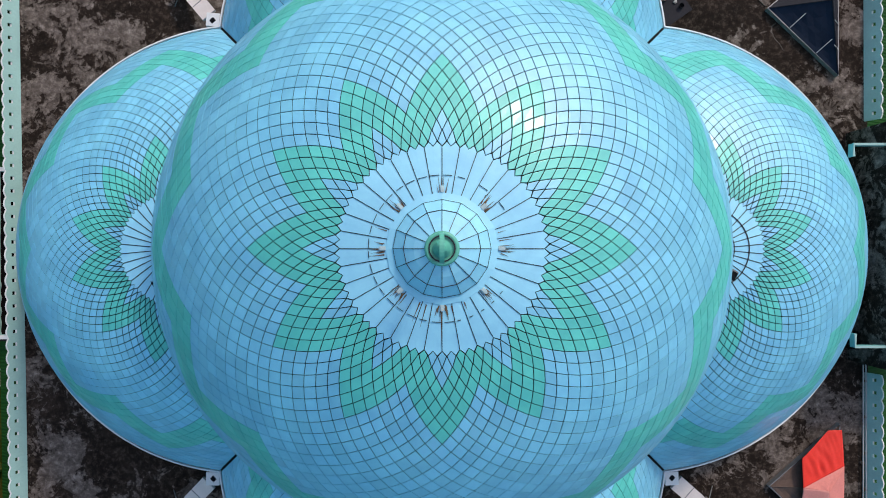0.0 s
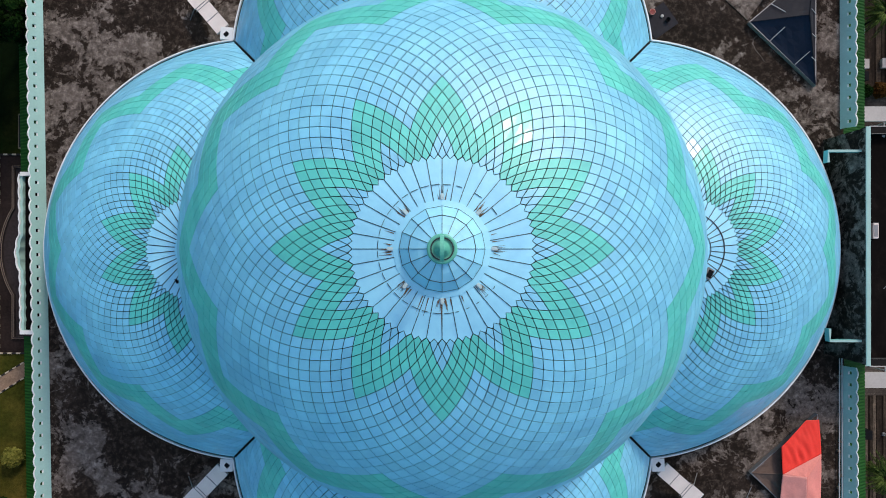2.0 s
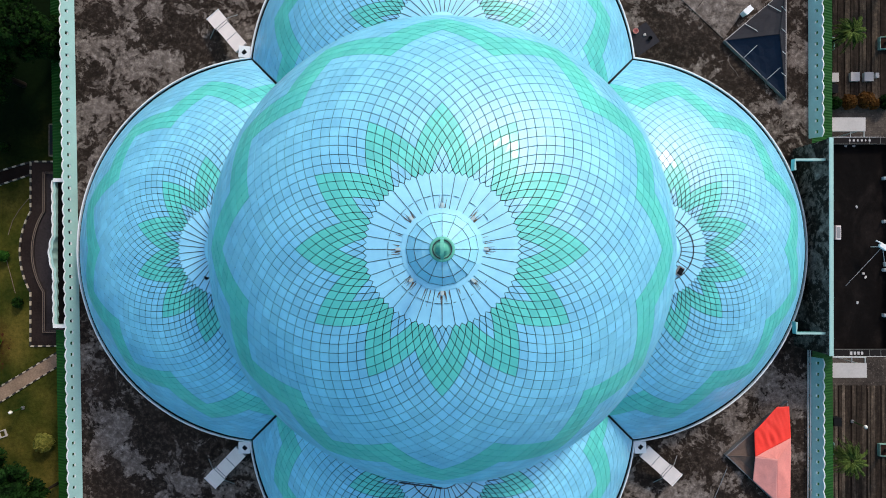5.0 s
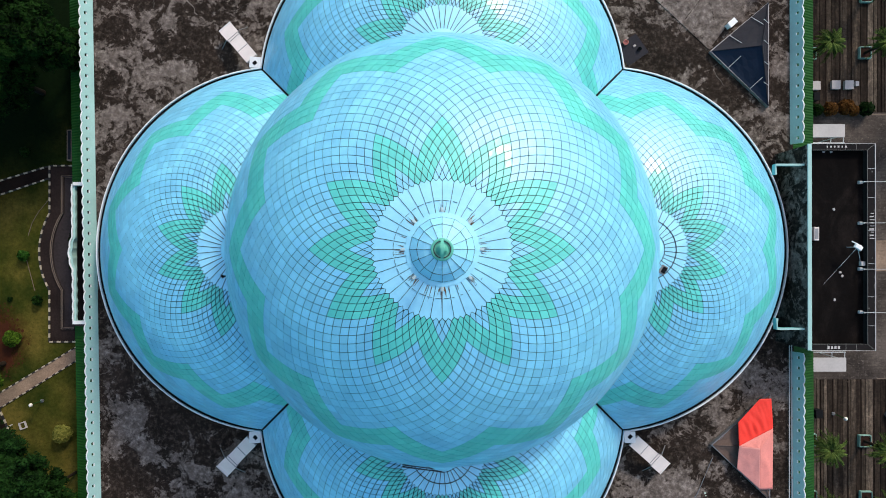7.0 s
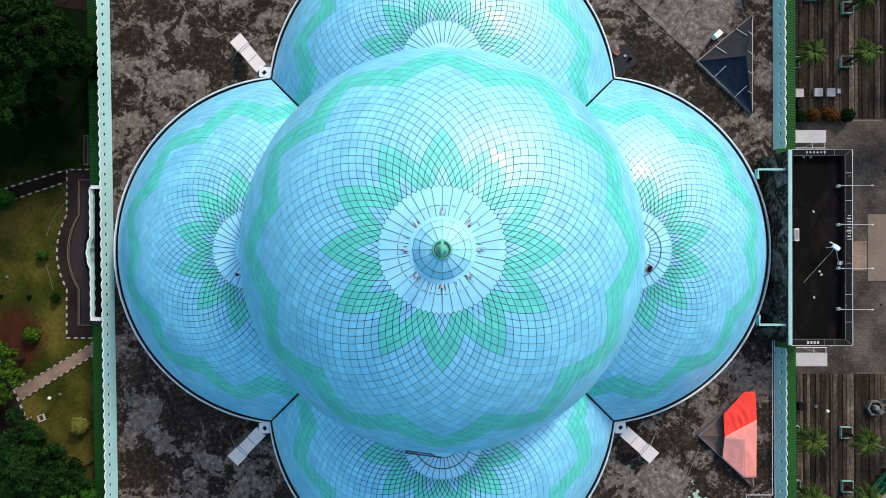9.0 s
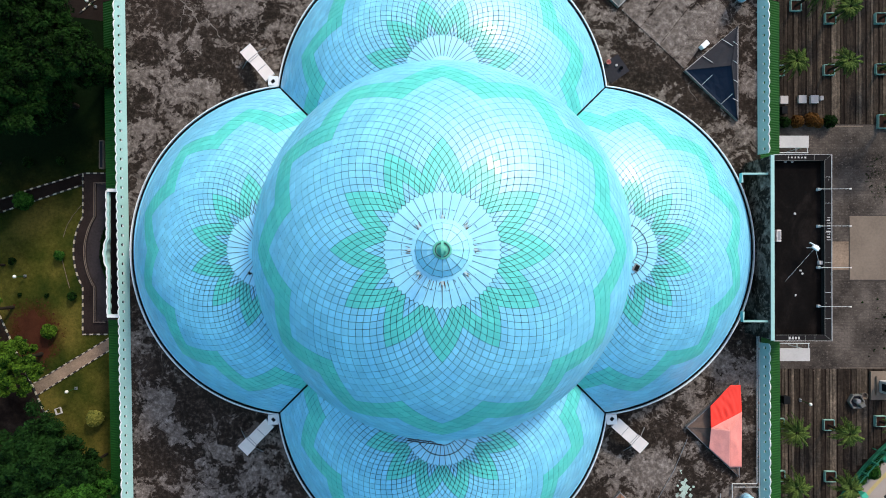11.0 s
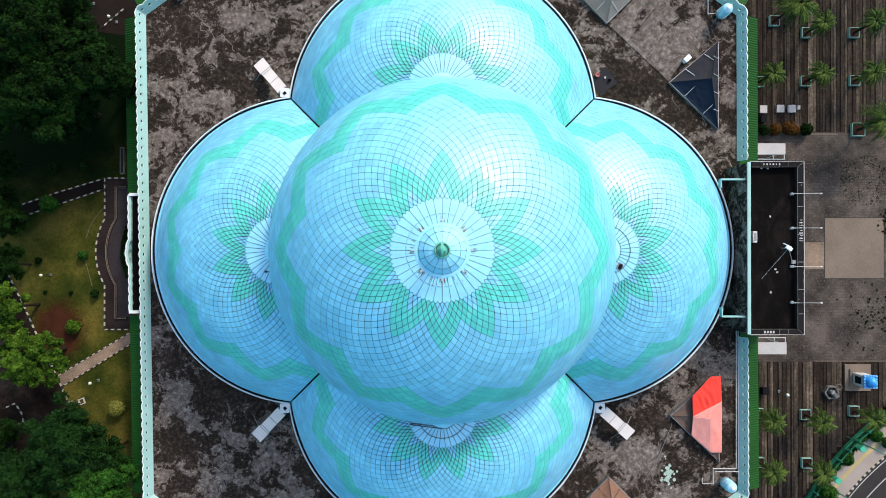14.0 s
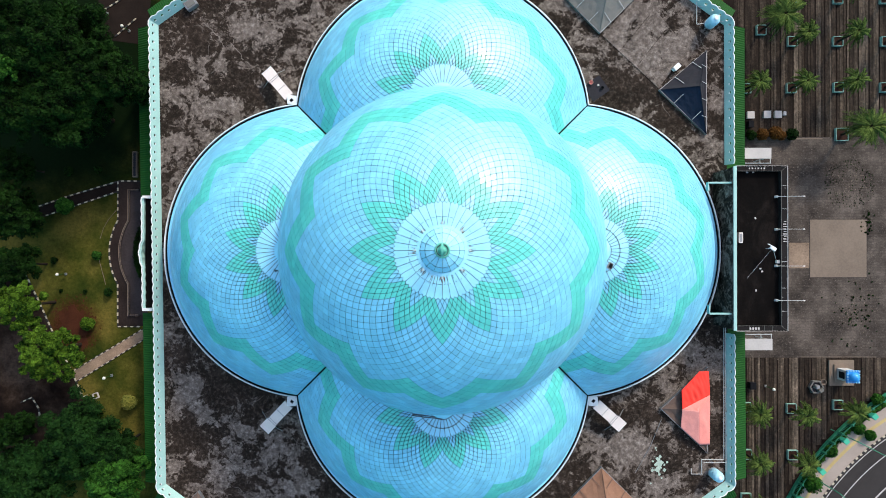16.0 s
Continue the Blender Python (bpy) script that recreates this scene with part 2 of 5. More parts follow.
def lawn():
    """Patchy grass, darkened below the large trees in place of their shade, with red soil round the bare patch."""
    m, nt, b = base("lawn", 0.95, 0.0, 0.04)
    a = noise_at(nt, 0.12, 6.0, 0.6)
    f = noise_at(nt, 2.5, 8.0, 0.75)
    c1 = ramp(nt, a, ((0.34, (0.010, 0.026, 0.0045)), (0.47, (0.052, 0.058, 0.0105)), (0.62, (0.132, 0.109, 0.025))))
    c2 = ramp(nt, f, ((0.3, (0.32, 0.37, 0.33)), (0.7, (1.25, 1.2, 1.1))))
    grass = mix(nt, 0.8, c1, c2, "MULTIPLY")
    place = nt.nodes.new("ShaderNodeTexCoord").outputs["Object"]
    # First spot: tree shade put into the grass colour; second spot: red soil.
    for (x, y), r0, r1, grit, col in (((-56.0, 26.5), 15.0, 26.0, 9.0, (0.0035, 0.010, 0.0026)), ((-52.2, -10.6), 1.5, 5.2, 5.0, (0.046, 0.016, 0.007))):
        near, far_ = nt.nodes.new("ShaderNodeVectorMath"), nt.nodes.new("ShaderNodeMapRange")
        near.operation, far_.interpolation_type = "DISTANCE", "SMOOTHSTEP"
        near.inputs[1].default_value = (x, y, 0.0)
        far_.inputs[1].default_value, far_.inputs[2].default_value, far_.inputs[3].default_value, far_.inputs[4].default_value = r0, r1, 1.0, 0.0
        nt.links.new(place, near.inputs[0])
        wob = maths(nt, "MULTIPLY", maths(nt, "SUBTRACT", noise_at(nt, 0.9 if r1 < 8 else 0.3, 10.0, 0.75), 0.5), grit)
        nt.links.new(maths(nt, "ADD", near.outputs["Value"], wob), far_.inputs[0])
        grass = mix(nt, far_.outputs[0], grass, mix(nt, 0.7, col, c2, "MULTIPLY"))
    nt.links.new(grass, b.inputs["Base Color"])
    bump(nt, b, noise_at(nt, 9.0), 0.6, 0.08)
    return m


def leafy(name, dark, lite):
    m, nt, b = base(name, 0.65, 0.0, 0.03)
    ge, oi = nt.nodes.new("ShaderNodeNewGeometry"), nt.nodes.new("ShaderNodeObjectInfo")
    r = maths(nt, "FRACT", maths(nt, "ADD", oi.outputs["Random"], ge.outputs["Random Per Island"]), 0.0)
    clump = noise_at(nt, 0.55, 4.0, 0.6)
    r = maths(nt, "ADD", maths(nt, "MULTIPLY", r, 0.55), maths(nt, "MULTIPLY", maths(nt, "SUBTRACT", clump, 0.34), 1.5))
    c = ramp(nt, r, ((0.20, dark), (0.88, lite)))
    nt.links.new(c, b.inputs["Base Color"])
    b.inputs["Subsurface Weight"].default_value = 0.0
    return m


def strip_paving():
    """Brown paving; each strip has its own tint."""
    m, nt, b = base("striped paving", 0.88, 0.0, 0.08)
    oi = nt.nodes.new("ShaderNodeObjectInfo")
    c1 = ramp(nt, oi.outputs["Random"], ((0.0, (0.018, 0.0135, 0.0105)), (0.45, (0.036, 0.028, 0.022)), (0.8, (0.056, 0.045, 0.035)), (1.0, (0.095, 0.078, 0.062))))
    wear = ramp(nt, noise_at(nt, 1.6, 9.0, 0.75, "Object", (1, 0.14, 1)), ((0.32, (0.22, 0.20, 0.19)), (0.50, (1.0, 0.97, 0.94)), (0.68, (2.6, 2.5, 2.4))))
    grit = ramp(nt, noise_at(nt, 2.4, 10.0, 0.8), ((0.36, (0.45, 0.45, 0.45)), (0.52, (1.0, 1.0, 1.0)), (0.66, (2.2, 2.15, 2.1))))
    nt.links.new(mix(nt, 0.8, mix(nt, 0.75, c1, wear, "MULTIPLY"), grit, "MULTIPLY"), b.inputs["Base Color"])
    bump(nt, b, noise_at(nt, 8.0), 0.4, 0.02)
    return m


def plaza_stone():
    m, nt, b = base("plaza blocks", 0.88, 0.0, 0.08)
    a = ramp(nt, noise_at(nt, 0.22, 8.0, 0.65), ((0.36, (0.037, 0.031, 0.0275)), (0.50, (0.074, 0.0625, 0.054)), (0.64, (0.130, 0.111, 0.097))))
    f = ramp(nt, noise_at(nt, 3.0, 8.0, 0.75, "Object", (1, 2.5, 1)), ((0.3, (0.5, 0.48, 0.47)), (0.65, (1.15, 1.12, 1.1))))
    speck = ramp(nt, noise_at(nt, 3.6, 8.0, 0.8), ((0.55, (0, 0, 0)), (0.64, (0.85, 0.85, 0.85))))
    col = mix(nt, speck, mix(nt, 0.85, a, f, "MULTIPLY"), (0.165, 0.142, 0.124))
    tc, br = nt.nodes.new("ShaderNodeTexCoord"), nt.nodes.new("ShaderNodeTexBrick")
    br.inputs["Scale"].default_value, br.inputs["Mortar Size"].default_value = 1.0, 0.025
    br.inputs["Brick Width"].default_value, br.inputs["Row Height"].default_value = 0.8, 0.4
    br.inputs["Color1"].default_value, br.inputs["Color2"].default_value, br.inputs["Mortar"].default_value = (1, 1, 1, 1), (0.72, 0.72, 0.72, 1), (0.45, 0.45, 0.45, 1)
    nt.links.new(tc.outputs["Object"], br.inputs["Vector"])
    nt.links.new(mix(nt, 0.55, col, br.outputs["Color"], "MULTIPLY"), b.inputs["Base Color"])
    bump(nt, b, noise_at(nt, 7.0), 0.4, 0.02)
    return m


def stained_felt():
    """Black roofing felt with dusty brown puddle marks and fine grit."""
    m, nt, b = base("stained black felt", 0.86, 0.0, 0.04)
    wash = ramp(nt, noise_at(nt, 0.33, 9.0, 0.68, "Object", (1, 0.5, 1), 0.6), ((0.38, (0.0030, 0.0027, 0.0027)), (0.52, (0.0052, 0.0044, 0.0042)), (0.66, (0.0145, 0.0115, 0.0105))))
    grit = ramp(nt, noise_at(nt, 3.5, 8.0, 0.8), ((0.40, (0.7, 0.7, 0.7)), (0.58, (1.1, 1.1, 1.1)), (0.70, (2.6, 2.5, 2.5))))
    nt.links.new(mix(nt, 0.8, wash, grit, "MULTIPLY"), b.inputs["Base Color"])
    bump(nt, b, noise_at(nt, 6.0), 0.3, 0.02)
    return m


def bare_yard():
    """Trodden brown earth, black in random patches."""
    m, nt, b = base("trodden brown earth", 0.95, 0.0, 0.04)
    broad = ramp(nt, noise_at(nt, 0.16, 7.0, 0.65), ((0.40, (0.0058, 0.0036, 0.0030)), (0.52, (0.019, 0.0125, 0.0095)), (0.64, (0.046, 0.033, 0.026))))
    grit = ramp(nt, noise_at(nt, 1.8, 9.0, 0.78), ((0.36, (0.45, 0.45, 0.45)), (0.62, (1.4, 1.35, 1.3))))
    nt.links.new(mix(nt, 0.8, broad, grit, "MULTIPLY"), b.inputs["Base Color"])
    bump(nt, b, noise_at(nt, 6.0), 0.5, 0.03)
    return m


FELT = stained_felt()
YARD = bare_yard()
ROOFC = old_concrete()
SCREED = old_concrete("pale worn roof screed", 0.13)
LAWN = lawn()
STRIP = strip_paving()
PLAZA = plaza_stone()
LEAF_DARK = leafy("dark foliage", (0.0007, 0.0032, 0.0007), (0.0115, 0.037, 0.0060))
LEAF_MID = leafy("green foliage", (0.004, 0.019, 0.003), (0.038, 0.125, 0.016))
LEAF_LITE = leafy("light foliage", (0.004, 0.018, 0.002), (0.082, 0.160, 0.015))
LEAF_FERN = leafy("mid green foliage", (0.0011, 0.0056, 0.0013), (0.0150, 0.049, 0.0100))
LEAF_PALM = leafy("palm fronds", (0.010, 0.030, 0.007), (0.135, 0.195, 0.045))
LEAF_RUST = leafy("rusty shrub leaves", (0.038, 0.018, 0.005), (0.125, 0.055, 0.013))
LEAF_YEL = leafy("yellow-green shrub leaves", (0.06, 0.075, 0.015), (0.20, 0.20, 0.045))


# ---- mesh helpers ----
def part(name, bm, material, parent=None, label=""):
    """Link a bmesh, or (verts, faces), as one mesh object."""
    me = bpy.data.meshes.new(name)
    if isinstance(bm, tuple):
        me.from_pydata([tuple(v) for v in bm[0]], [], [tuple(f) for f in bm[1]])
        me.update()
    else:
        bm.normal_update()
        bm.to_mesh(me)
        bm.free()
    me.materials.append(material)
    ob = new(name, me)
    if parent is not None:
        ob.parent = parent
    if label:
        tagged(ob, label)
    return ob


def group_of(name, label, category, group="", kind="", at=None):
    e = new(name)
    e.empty_display_size = 0.5
    if at is not None:
        e.matrix_world = at
    return tagged(e, label, category, group, kind)


def box(w, d, h, x=0.0, y=0.0, z=0.0, bevel=0.0, turn=0.0):
    """A bevelled box that stands on z."""
    bm = bmesh.new()
    bmesh.ops.create_cube(bm, size=1.0, matrix=Matrix.Translation((x, y, z + h / 2)) @ Matrix.Rotation(radians(turn), 4, "Z") @ Matrix.Diagonal((w, d, h, 1)))
    if bevel:
        bmesh.ops.bevel(bm, geom=bm.edges[:], offset=bevel, segments=2, affect="EDGES")
    return bm


def lathe(profile, n=24, x=0.0, y=0.0):
    """Turn (radius, z) pairs round the upright axis."""
    v, f = [], []
    for r, z in profile:
        for i in range(n):
            a = 2 * math.pi * i / n
            v.append((x + r * math.cos(a), y + r * math.sin(a), z))
    for k in range(len(profile) - 1):
        for i in range(n):
            j = (i + 1) % n
            f.append((k * n + i, k * n + j, (k + 1) * n + j, (k + 1) * n + i))
    return v, f


def smooth(ob):
    for p in ob.data.polygons:
        p.use_smooth = True
    return ob


def rod(a, b, r, n=8, r2=None):
    """A closed round bar from a to b."""
    a, b = Vector(a), Vector(b)
    bm = bmesh.new()
    m = Matrix.Translation((a + b) / 2) @ (b - a).to_track_quat("Z", "Y").to_matrix().to_4x4()
    bmesh.ops.create_cone(bm, cap_ends=True, segments=n, radius1=r, radius2=r if r2 is None else r2, depth=(b - a).length, matrix=m)
    return bm


def sweep(points, w, h, closed=False):
    """A bar of section w x h laid along a line of 3D points, which is its bottom middle."""
    pts = [Vector(p) for p in points]
    n = len(pts)
    v, f = [], []
    for i, p in enumerate(pts):
        a = pts[i - 1] if (i or closed) else p
        b = pts[(i + 1) % n] if (i < n - 1 or closed) else p
        t = (b - a)
        t.z = 0
        t.normalize()
        s = Vector((-t.y, t.x, 0)) * w / 2
        v += [p - s, p + s, p + s + Vector((0, 0, h)), p - s + Vector((0, 0, h))]
    for i in range(n if closed else n - 1):
        j = (i + 1) % n
        for k in range(4):
            l = (k + 1) % 4
            f.append((4 * i + k, 4 * i + l, 4 * j + l, 4 * j + k))
    if not closed:
        f += [(0, 3, 2, 1), (4 * n - 4, 4 * n - 3, 4 * n - 2, 4 * n - 1)]
    return v, f


def slab(outline, z0, z1):
    """An upright prism over a plan outline."""
    n = len(outline)
    v = [(x, y, z0) for x, y in outline] + [(x, y, z1) for x, y in outline]
    f = [tuple(range(n - 1, -1, -1)), tuple(range(n, 2 * n))] + [(i, (i + 1) % n, n + (i + 1) % n, n + i) for i in range(n)]
    return v, f


def along(a, b, k):
    return (a[0] + (b[0] - a[0]) * k, a[1] + (b[1] - a[1]) * k)


def arc(cx, cy, r, a0, a1, n):
    return [(cx + r * math.cos(radians(a0 + (a1 - a0) * i / n)), cy + r * math.sin(radians(a0 + (a1 - a0) * i / n))) for i in range(n + 1)]

# ---- setting: ground, building, roof ----
ROOF, PTOP, RIM = 6.4, 7.5, 9.0
big = bmesh.new()
bmesh.ops.create_grid(big, x_segments=40, y_segments=40, size=2000.0)
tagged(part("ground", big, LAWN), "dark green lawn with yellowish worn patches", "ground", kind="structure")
LEFT_T, LEFT_B, RIGHT_T, RIGHT_B = (-37.6, 29.6), (-36.5, -30.6), (37.3, 29.6), (37.4, -30.2)
OUTLINE = [LEFT_B, (-24.5, -39.5), (24.5, -39.5), RIGHT_B, RIGHT_T, (24.5, 39.0), (-24.5, 39.0), LEFT_T]
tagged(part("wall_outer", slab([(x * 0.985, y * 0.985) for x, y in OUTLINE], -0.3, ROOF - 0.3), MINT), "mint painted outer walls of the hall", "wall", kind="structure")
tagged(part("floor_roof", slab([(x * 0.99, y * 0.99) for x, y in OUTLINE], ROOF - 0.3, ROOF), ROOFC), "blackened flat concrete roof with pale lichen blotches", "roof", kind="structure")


def parapet(name, a, b, holes=True):
    """A leaning parapet with a scalloped top edge and a square hole in each bay, from a to b along the outer edge."""
    a, b = Vector((*a, 0)), Vector((*b, 0))
    way = (b - a).normalized()
    out = Vector((way.y, -way.x, 0))
    if out.dot((a + b) / 2) < 0:
        out = -out
    length = (b - a).length
    bays = max(1, round(length / 1.1))
    step = length / bays
    cols = (0.0, 0.125, 0.25, 0.375, 0.5, 0.65, 0.8, 0.9)
    rows = (0.0, 0.46, 0.70, 1.0)
    v, f, rim = [], [], []
    n = bays * len(cols) + 1
    for i in range(n):
        k = i // len(cols) + (cols[i % len(cols)] if i < n - 1 else 0.0)
        wave = abs(math.sin(math.pi * k))
        for q, r in enumerate(rows):
            lift = r if q < 3 else r - 0.08 + 0.115 * wave
            p = a + way * (k * step) + out * (-0.66 * (1 - lift)) + Vector((0, 0, ROOF + (PTOP - ROOF) * lift))
            v.append(p)
        rim.append(v[-1])
    for i in range(n - 1):
        for q in range(3):
            if holes and q == 1 and i % len(cols) in (3, 4):
                continue
            f.append((4 * i + q, 4 * i + 4 + q, 4 * i + 5 + q, 4 * i + 1 + q))
    top = tagged(group_of(name, "mint painted leaning parapet with scalloped edge and holes", "parapet", kind="structure"))
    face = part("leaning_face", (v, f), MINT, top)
    mod = face.modifiers.new("thick", "SOLIDIFY")
    mod.thickness, mod.offset = 0.16, 0.0
    sill = bpy.data.meshes.new("hole_sill")
    b2 = box(step * 0.26, 0.12, 0.05)
    b2.to_mesh(sill)
    b2.free()
    sill.materials.append(WHITE)
    for i in range(bays if holes else 0):
        k = 0.505 + i
        o = new("hole_sill", sill)
        o.parent = top
        spot_ = a + way * (k * step) + out * (-0.66 * (1 - 0.51))
        o.matrix_basis = pose(spot_.x, spot_.y, ROOF + (PTOP - ROOF) * 0.46, 0, 0, math.degrees(math.atan2(way.y, way.x)))
    part("coping", sweep([p + Vector((0, 0, 0.02)) for p in rim], 0.09, 0.07), WHITE, top, "white scalloped coping")
    return top


CAN_T, CAN_B = 10.6, -10.2
parapet("parapet_west", LEFT_B, LEFT_T)
parapet("parapet_east_a", (37.33, CAN_T + 0.5), RIGHT_T)
parapet("parapet_east_b", RIGHT_B, (37.37, CAN_B - 0.5))
parapet("parapet_nw", LEFT_T, (-24.5, 39.0))
parapet("parapet_ne", (24.5, 39.0), RIGHT_T)
parapet("parapet_sw", (-24.5, -39.5), LEFT_B)
parapet("parapet_se", RIGHT_B, (24.5, -39.5))


def eave(name, a, b, z0=5.9, z1=4.6, wide=2.9):
    """A strip of green ribbed sheet that slopes down outward from the wall line a-b."""
    a, b = Vector((*a, 0)), Vector((*b, 0))
    way = (b - a).normalized()
    out = Vector((way.y, -way.x, 0))
    if out.dot((a + b) / 2) < 0:
        out = -out
    length = (b - a).length
    n = int(length / 0.075)
    v, f = [], []
    for i in range(n + 1):
        lift = 0.05 * (i % 4 in (1, 2))
        p = a + way * (length * i / n)
        v += [p + out * -0.6 + Vector((0, 0, z0 + 0.3 + lift)), p + out * wide + Vector((0, 0, z1 + lift))]
    for i in range(n):
        f.append((2 * i, 2 * i + 2, 2 * i + 3, 2 * i + 1))
    ob = part(name, (v, f), EAVE)
    mod = ob.modifiers.new("thick", "SOLIDIFY")
    mod.thickness = 0.02
    return tagged(ob, "green ribbed metal eave below the parapet", "eave", kind="structure")


eave("trim_eave_west_a", (-37.2, 7.3), LEFT_T)
eave("trim_eave_west_b", LEFT_B, (-36.9, -8.2))
eave("trim_eave_east_a", (37.3, CAN_T), RIGHT_T)
eave("trim_eave_east_b", RIGHT_B, (37.3, CAN_B))
eave("trim_eave_nw", LEFT_T, (-24.5, 39.0))
eave("trim_eave_se", RIGHT_B, (24.5, -39.5))
eave("trim_eave_sw", (-24.5, -39.5), LEFT_B)
eave("trim_eave_ne", (24.5, 39.0), RIGHT_T)

# ---- the domes ----
SPOKES, ZIG = 72, 12.77
MAIN_R, MAIN_Z = 17.4, 17.5
SIDE_R, SIDE_Z, SIDE_X = 19.1, 3.25, 15.7
RIM_X, RIM_R = 16.4, 18.42


def sag(phi):
    """How far the shoulder of a half dome lies below a true sphere."""
    k = (math.degrees(phi) - 34.0) / 36.0
    return 0.32 * math.sin(math.pi * k) ** 2 if 0.0 < k < 1.0 else 0.0


def green_tile(k, a):
    """Whether the tile in row k, a half-steps from its petal's axis, is turquoise: petals round the cap and a zigzag band below."""
    a = abs(a)
    if k <= 8 - a:
        return a > 2 - k
    return 24 - a < k <= 24 - a + 7


def tiled_sphere(thing, centre, radius, turn, keep, pick, zig=ZIG, valley=False, pitch=1.46):
    """Lay rhombic tiles in 72 columns on a sphere; the ones that pick() names become single parts."""
    half = radians(pitch) * MAIN_R / radius
    start = radians(zig) * MAIN_R / radius
    fields = {True: ([], []), False: ([], [])}
    shared = {}
    count = 0

    def at(phi, ang, lift):
        r = radius + lift
        return (r * math.sin(phi) * math.cos(ang), r * math.sin(phi) * math.sin(ang), r * math.cos(phi) - (sag(phi) if valley else 0.0))

    last = int((radians(112) - start) / half)
    for k in range(last):
        phi = start + half * (k + 0.45)
        gap = ((0.034 - 0.0150 * min(1.0, k / 16)) if valley else (0.0215 - 0.0035 * min(1.0, k / 26))) / radius
        for i in range(SPOKES):
            ang = radians(turn) + radians(5.0) * (i + 0.5 * (k % 2))
            mid = Vector(centre) + Vector(at(phi, ang, 0))
            if not keep(mid):
                continue
            cell = 2 * i + (k % 2)
            off = (cell + 6) % 12 - 6
            lush = green_tile(k, off)
            da = radians(2.5) - gap / max(0.1, math.sin(phi)) * 1.4
            dp = half - gap * 1.4
            up = dp * (0.45 if k == 0 else 1.0)
            top = [(phi - up, 0.0), (phi, -da), (phi + dp, 0.0), (phi, da)]
            tiny = 0.025 / radius
            inner = [(phi - up + tiny * 1.4, 0.0), (phi, -da + tiny * 1.4 / max(0.1, math.sin(phi))), (phi + dp - tiny * 1.4, 0.0), (phi, da - tiny * 1.4 / max(0.1, math.sin(phi)))]
            faces = [(8, 9, 10, 11)] + [(j, (j + 1) % 4, 8 + (j + 1) % 4, 8 + j) for j in range(4)] + [(j, 4 + j, 4 + (j + 1) % 4, (j + 1) % 4) for j in range(4)]
            single = count < 300 and pick(k, i, mid)
            if single:
                count += 1
                if (k, lush) not in shared:
                    v = [at(p, q, 0.024) for p, q in top] + [at(p, q, -0.05) for p, q in top] + [at(p, q, 0.0275) for p, q in inner]
                    me = bpy.data.meshes.new("tile")
                    me.from_pydata(v, [], faces)
                    me.materials.append(GREEN if lush else BLUE)
                    shared[(k, lush)] = me
                ob = new("tile", shared[(k, lush)])
                ob.parent = thing
                ob.matrix_basis = Matrix.Translation(centre) @ Matrix.Rotation(ang, 4, "Z")
            else:
                v, f = fields[lush]
                o = len(v)
                jit = random.uniform(-0.003, 0.003)
                tx, ty = random.gauss(0, 0.0022), random.gauss(0, 0.0022)
                tilt4 = (-tx, -ty, tx, ty)
                v += [Vector(centre) + Vector(at(p, ang + q, 0.024 + jit + h)) for (p, q), h in zip(top, tilt4)]
                v += [Vector(centre) + Vector(at(p, ang + q, -0.05)) for p, q in top]
                v += [Vector(centre) + Vector(at(p, ang + q, 0.0275 + jit + h)) for (p, q), h in zip(inner, tilt4)]
                if valley:
                    for w in v[o:]:
                        if w.x < abs(w.y) + 0.09:
                            m = (w.x + abs(w.y)) / 2
                            w.x, w.y = m + 0.09, math.copysign(m, w.y)
                            h = math.sqrt(max(0.0, (radius + 0.02) ** 2 - (w.x - SIDE_X) ** 2 - w.y ** 2))
                            w.z = SIDE_Z + h - sag(math.acos(h / (radius + 0.02)))
                f += [tuple(o + n for n in q) for q in faces]
    for lush, word in ((True, "turquoise"), (False, "blue")):
        if fields[lush][0]:
            tagged(part(word + "_tiles", fields[lush], GREEN if lush else BLUE, thing, word + " glazed tiles with dark joints"), kind="stuff")


def shell(thing, centre, radius, keep, low=112):
    """The dark body of a dome that shows in the joints."""
    v, f, idx = [], [], {}
    rows, cols = 90, 144
    for k in range(rows + 1):
        phi = radians(low) * k / rows
        for i in range(cols):
            a = 2 * math.pi * i / cols
            idx[k, i] = len(v)
            v.append(Vector(centre) + Vector((math.sin(phi) * math.cos(a), math.sin(phi) * math.sin(a), math.cos(phi))) * (radius - 0.003) - Vector((0, 0, sag(phi) if low < 90 else 0.0)))
    for k in range(rows):
        for i in range(cols):
            q = (idx[k, i], idx[k + 1, i], idx[k + 1, (i + 1) % cols], idx[k, (i + 1) % cols])
            if keep((v[q[0]] + v[q[2]]) / 2):
                f.append(q)
    return part("shell", (v, f), JOINT, thing, "dark body showing in the joints")


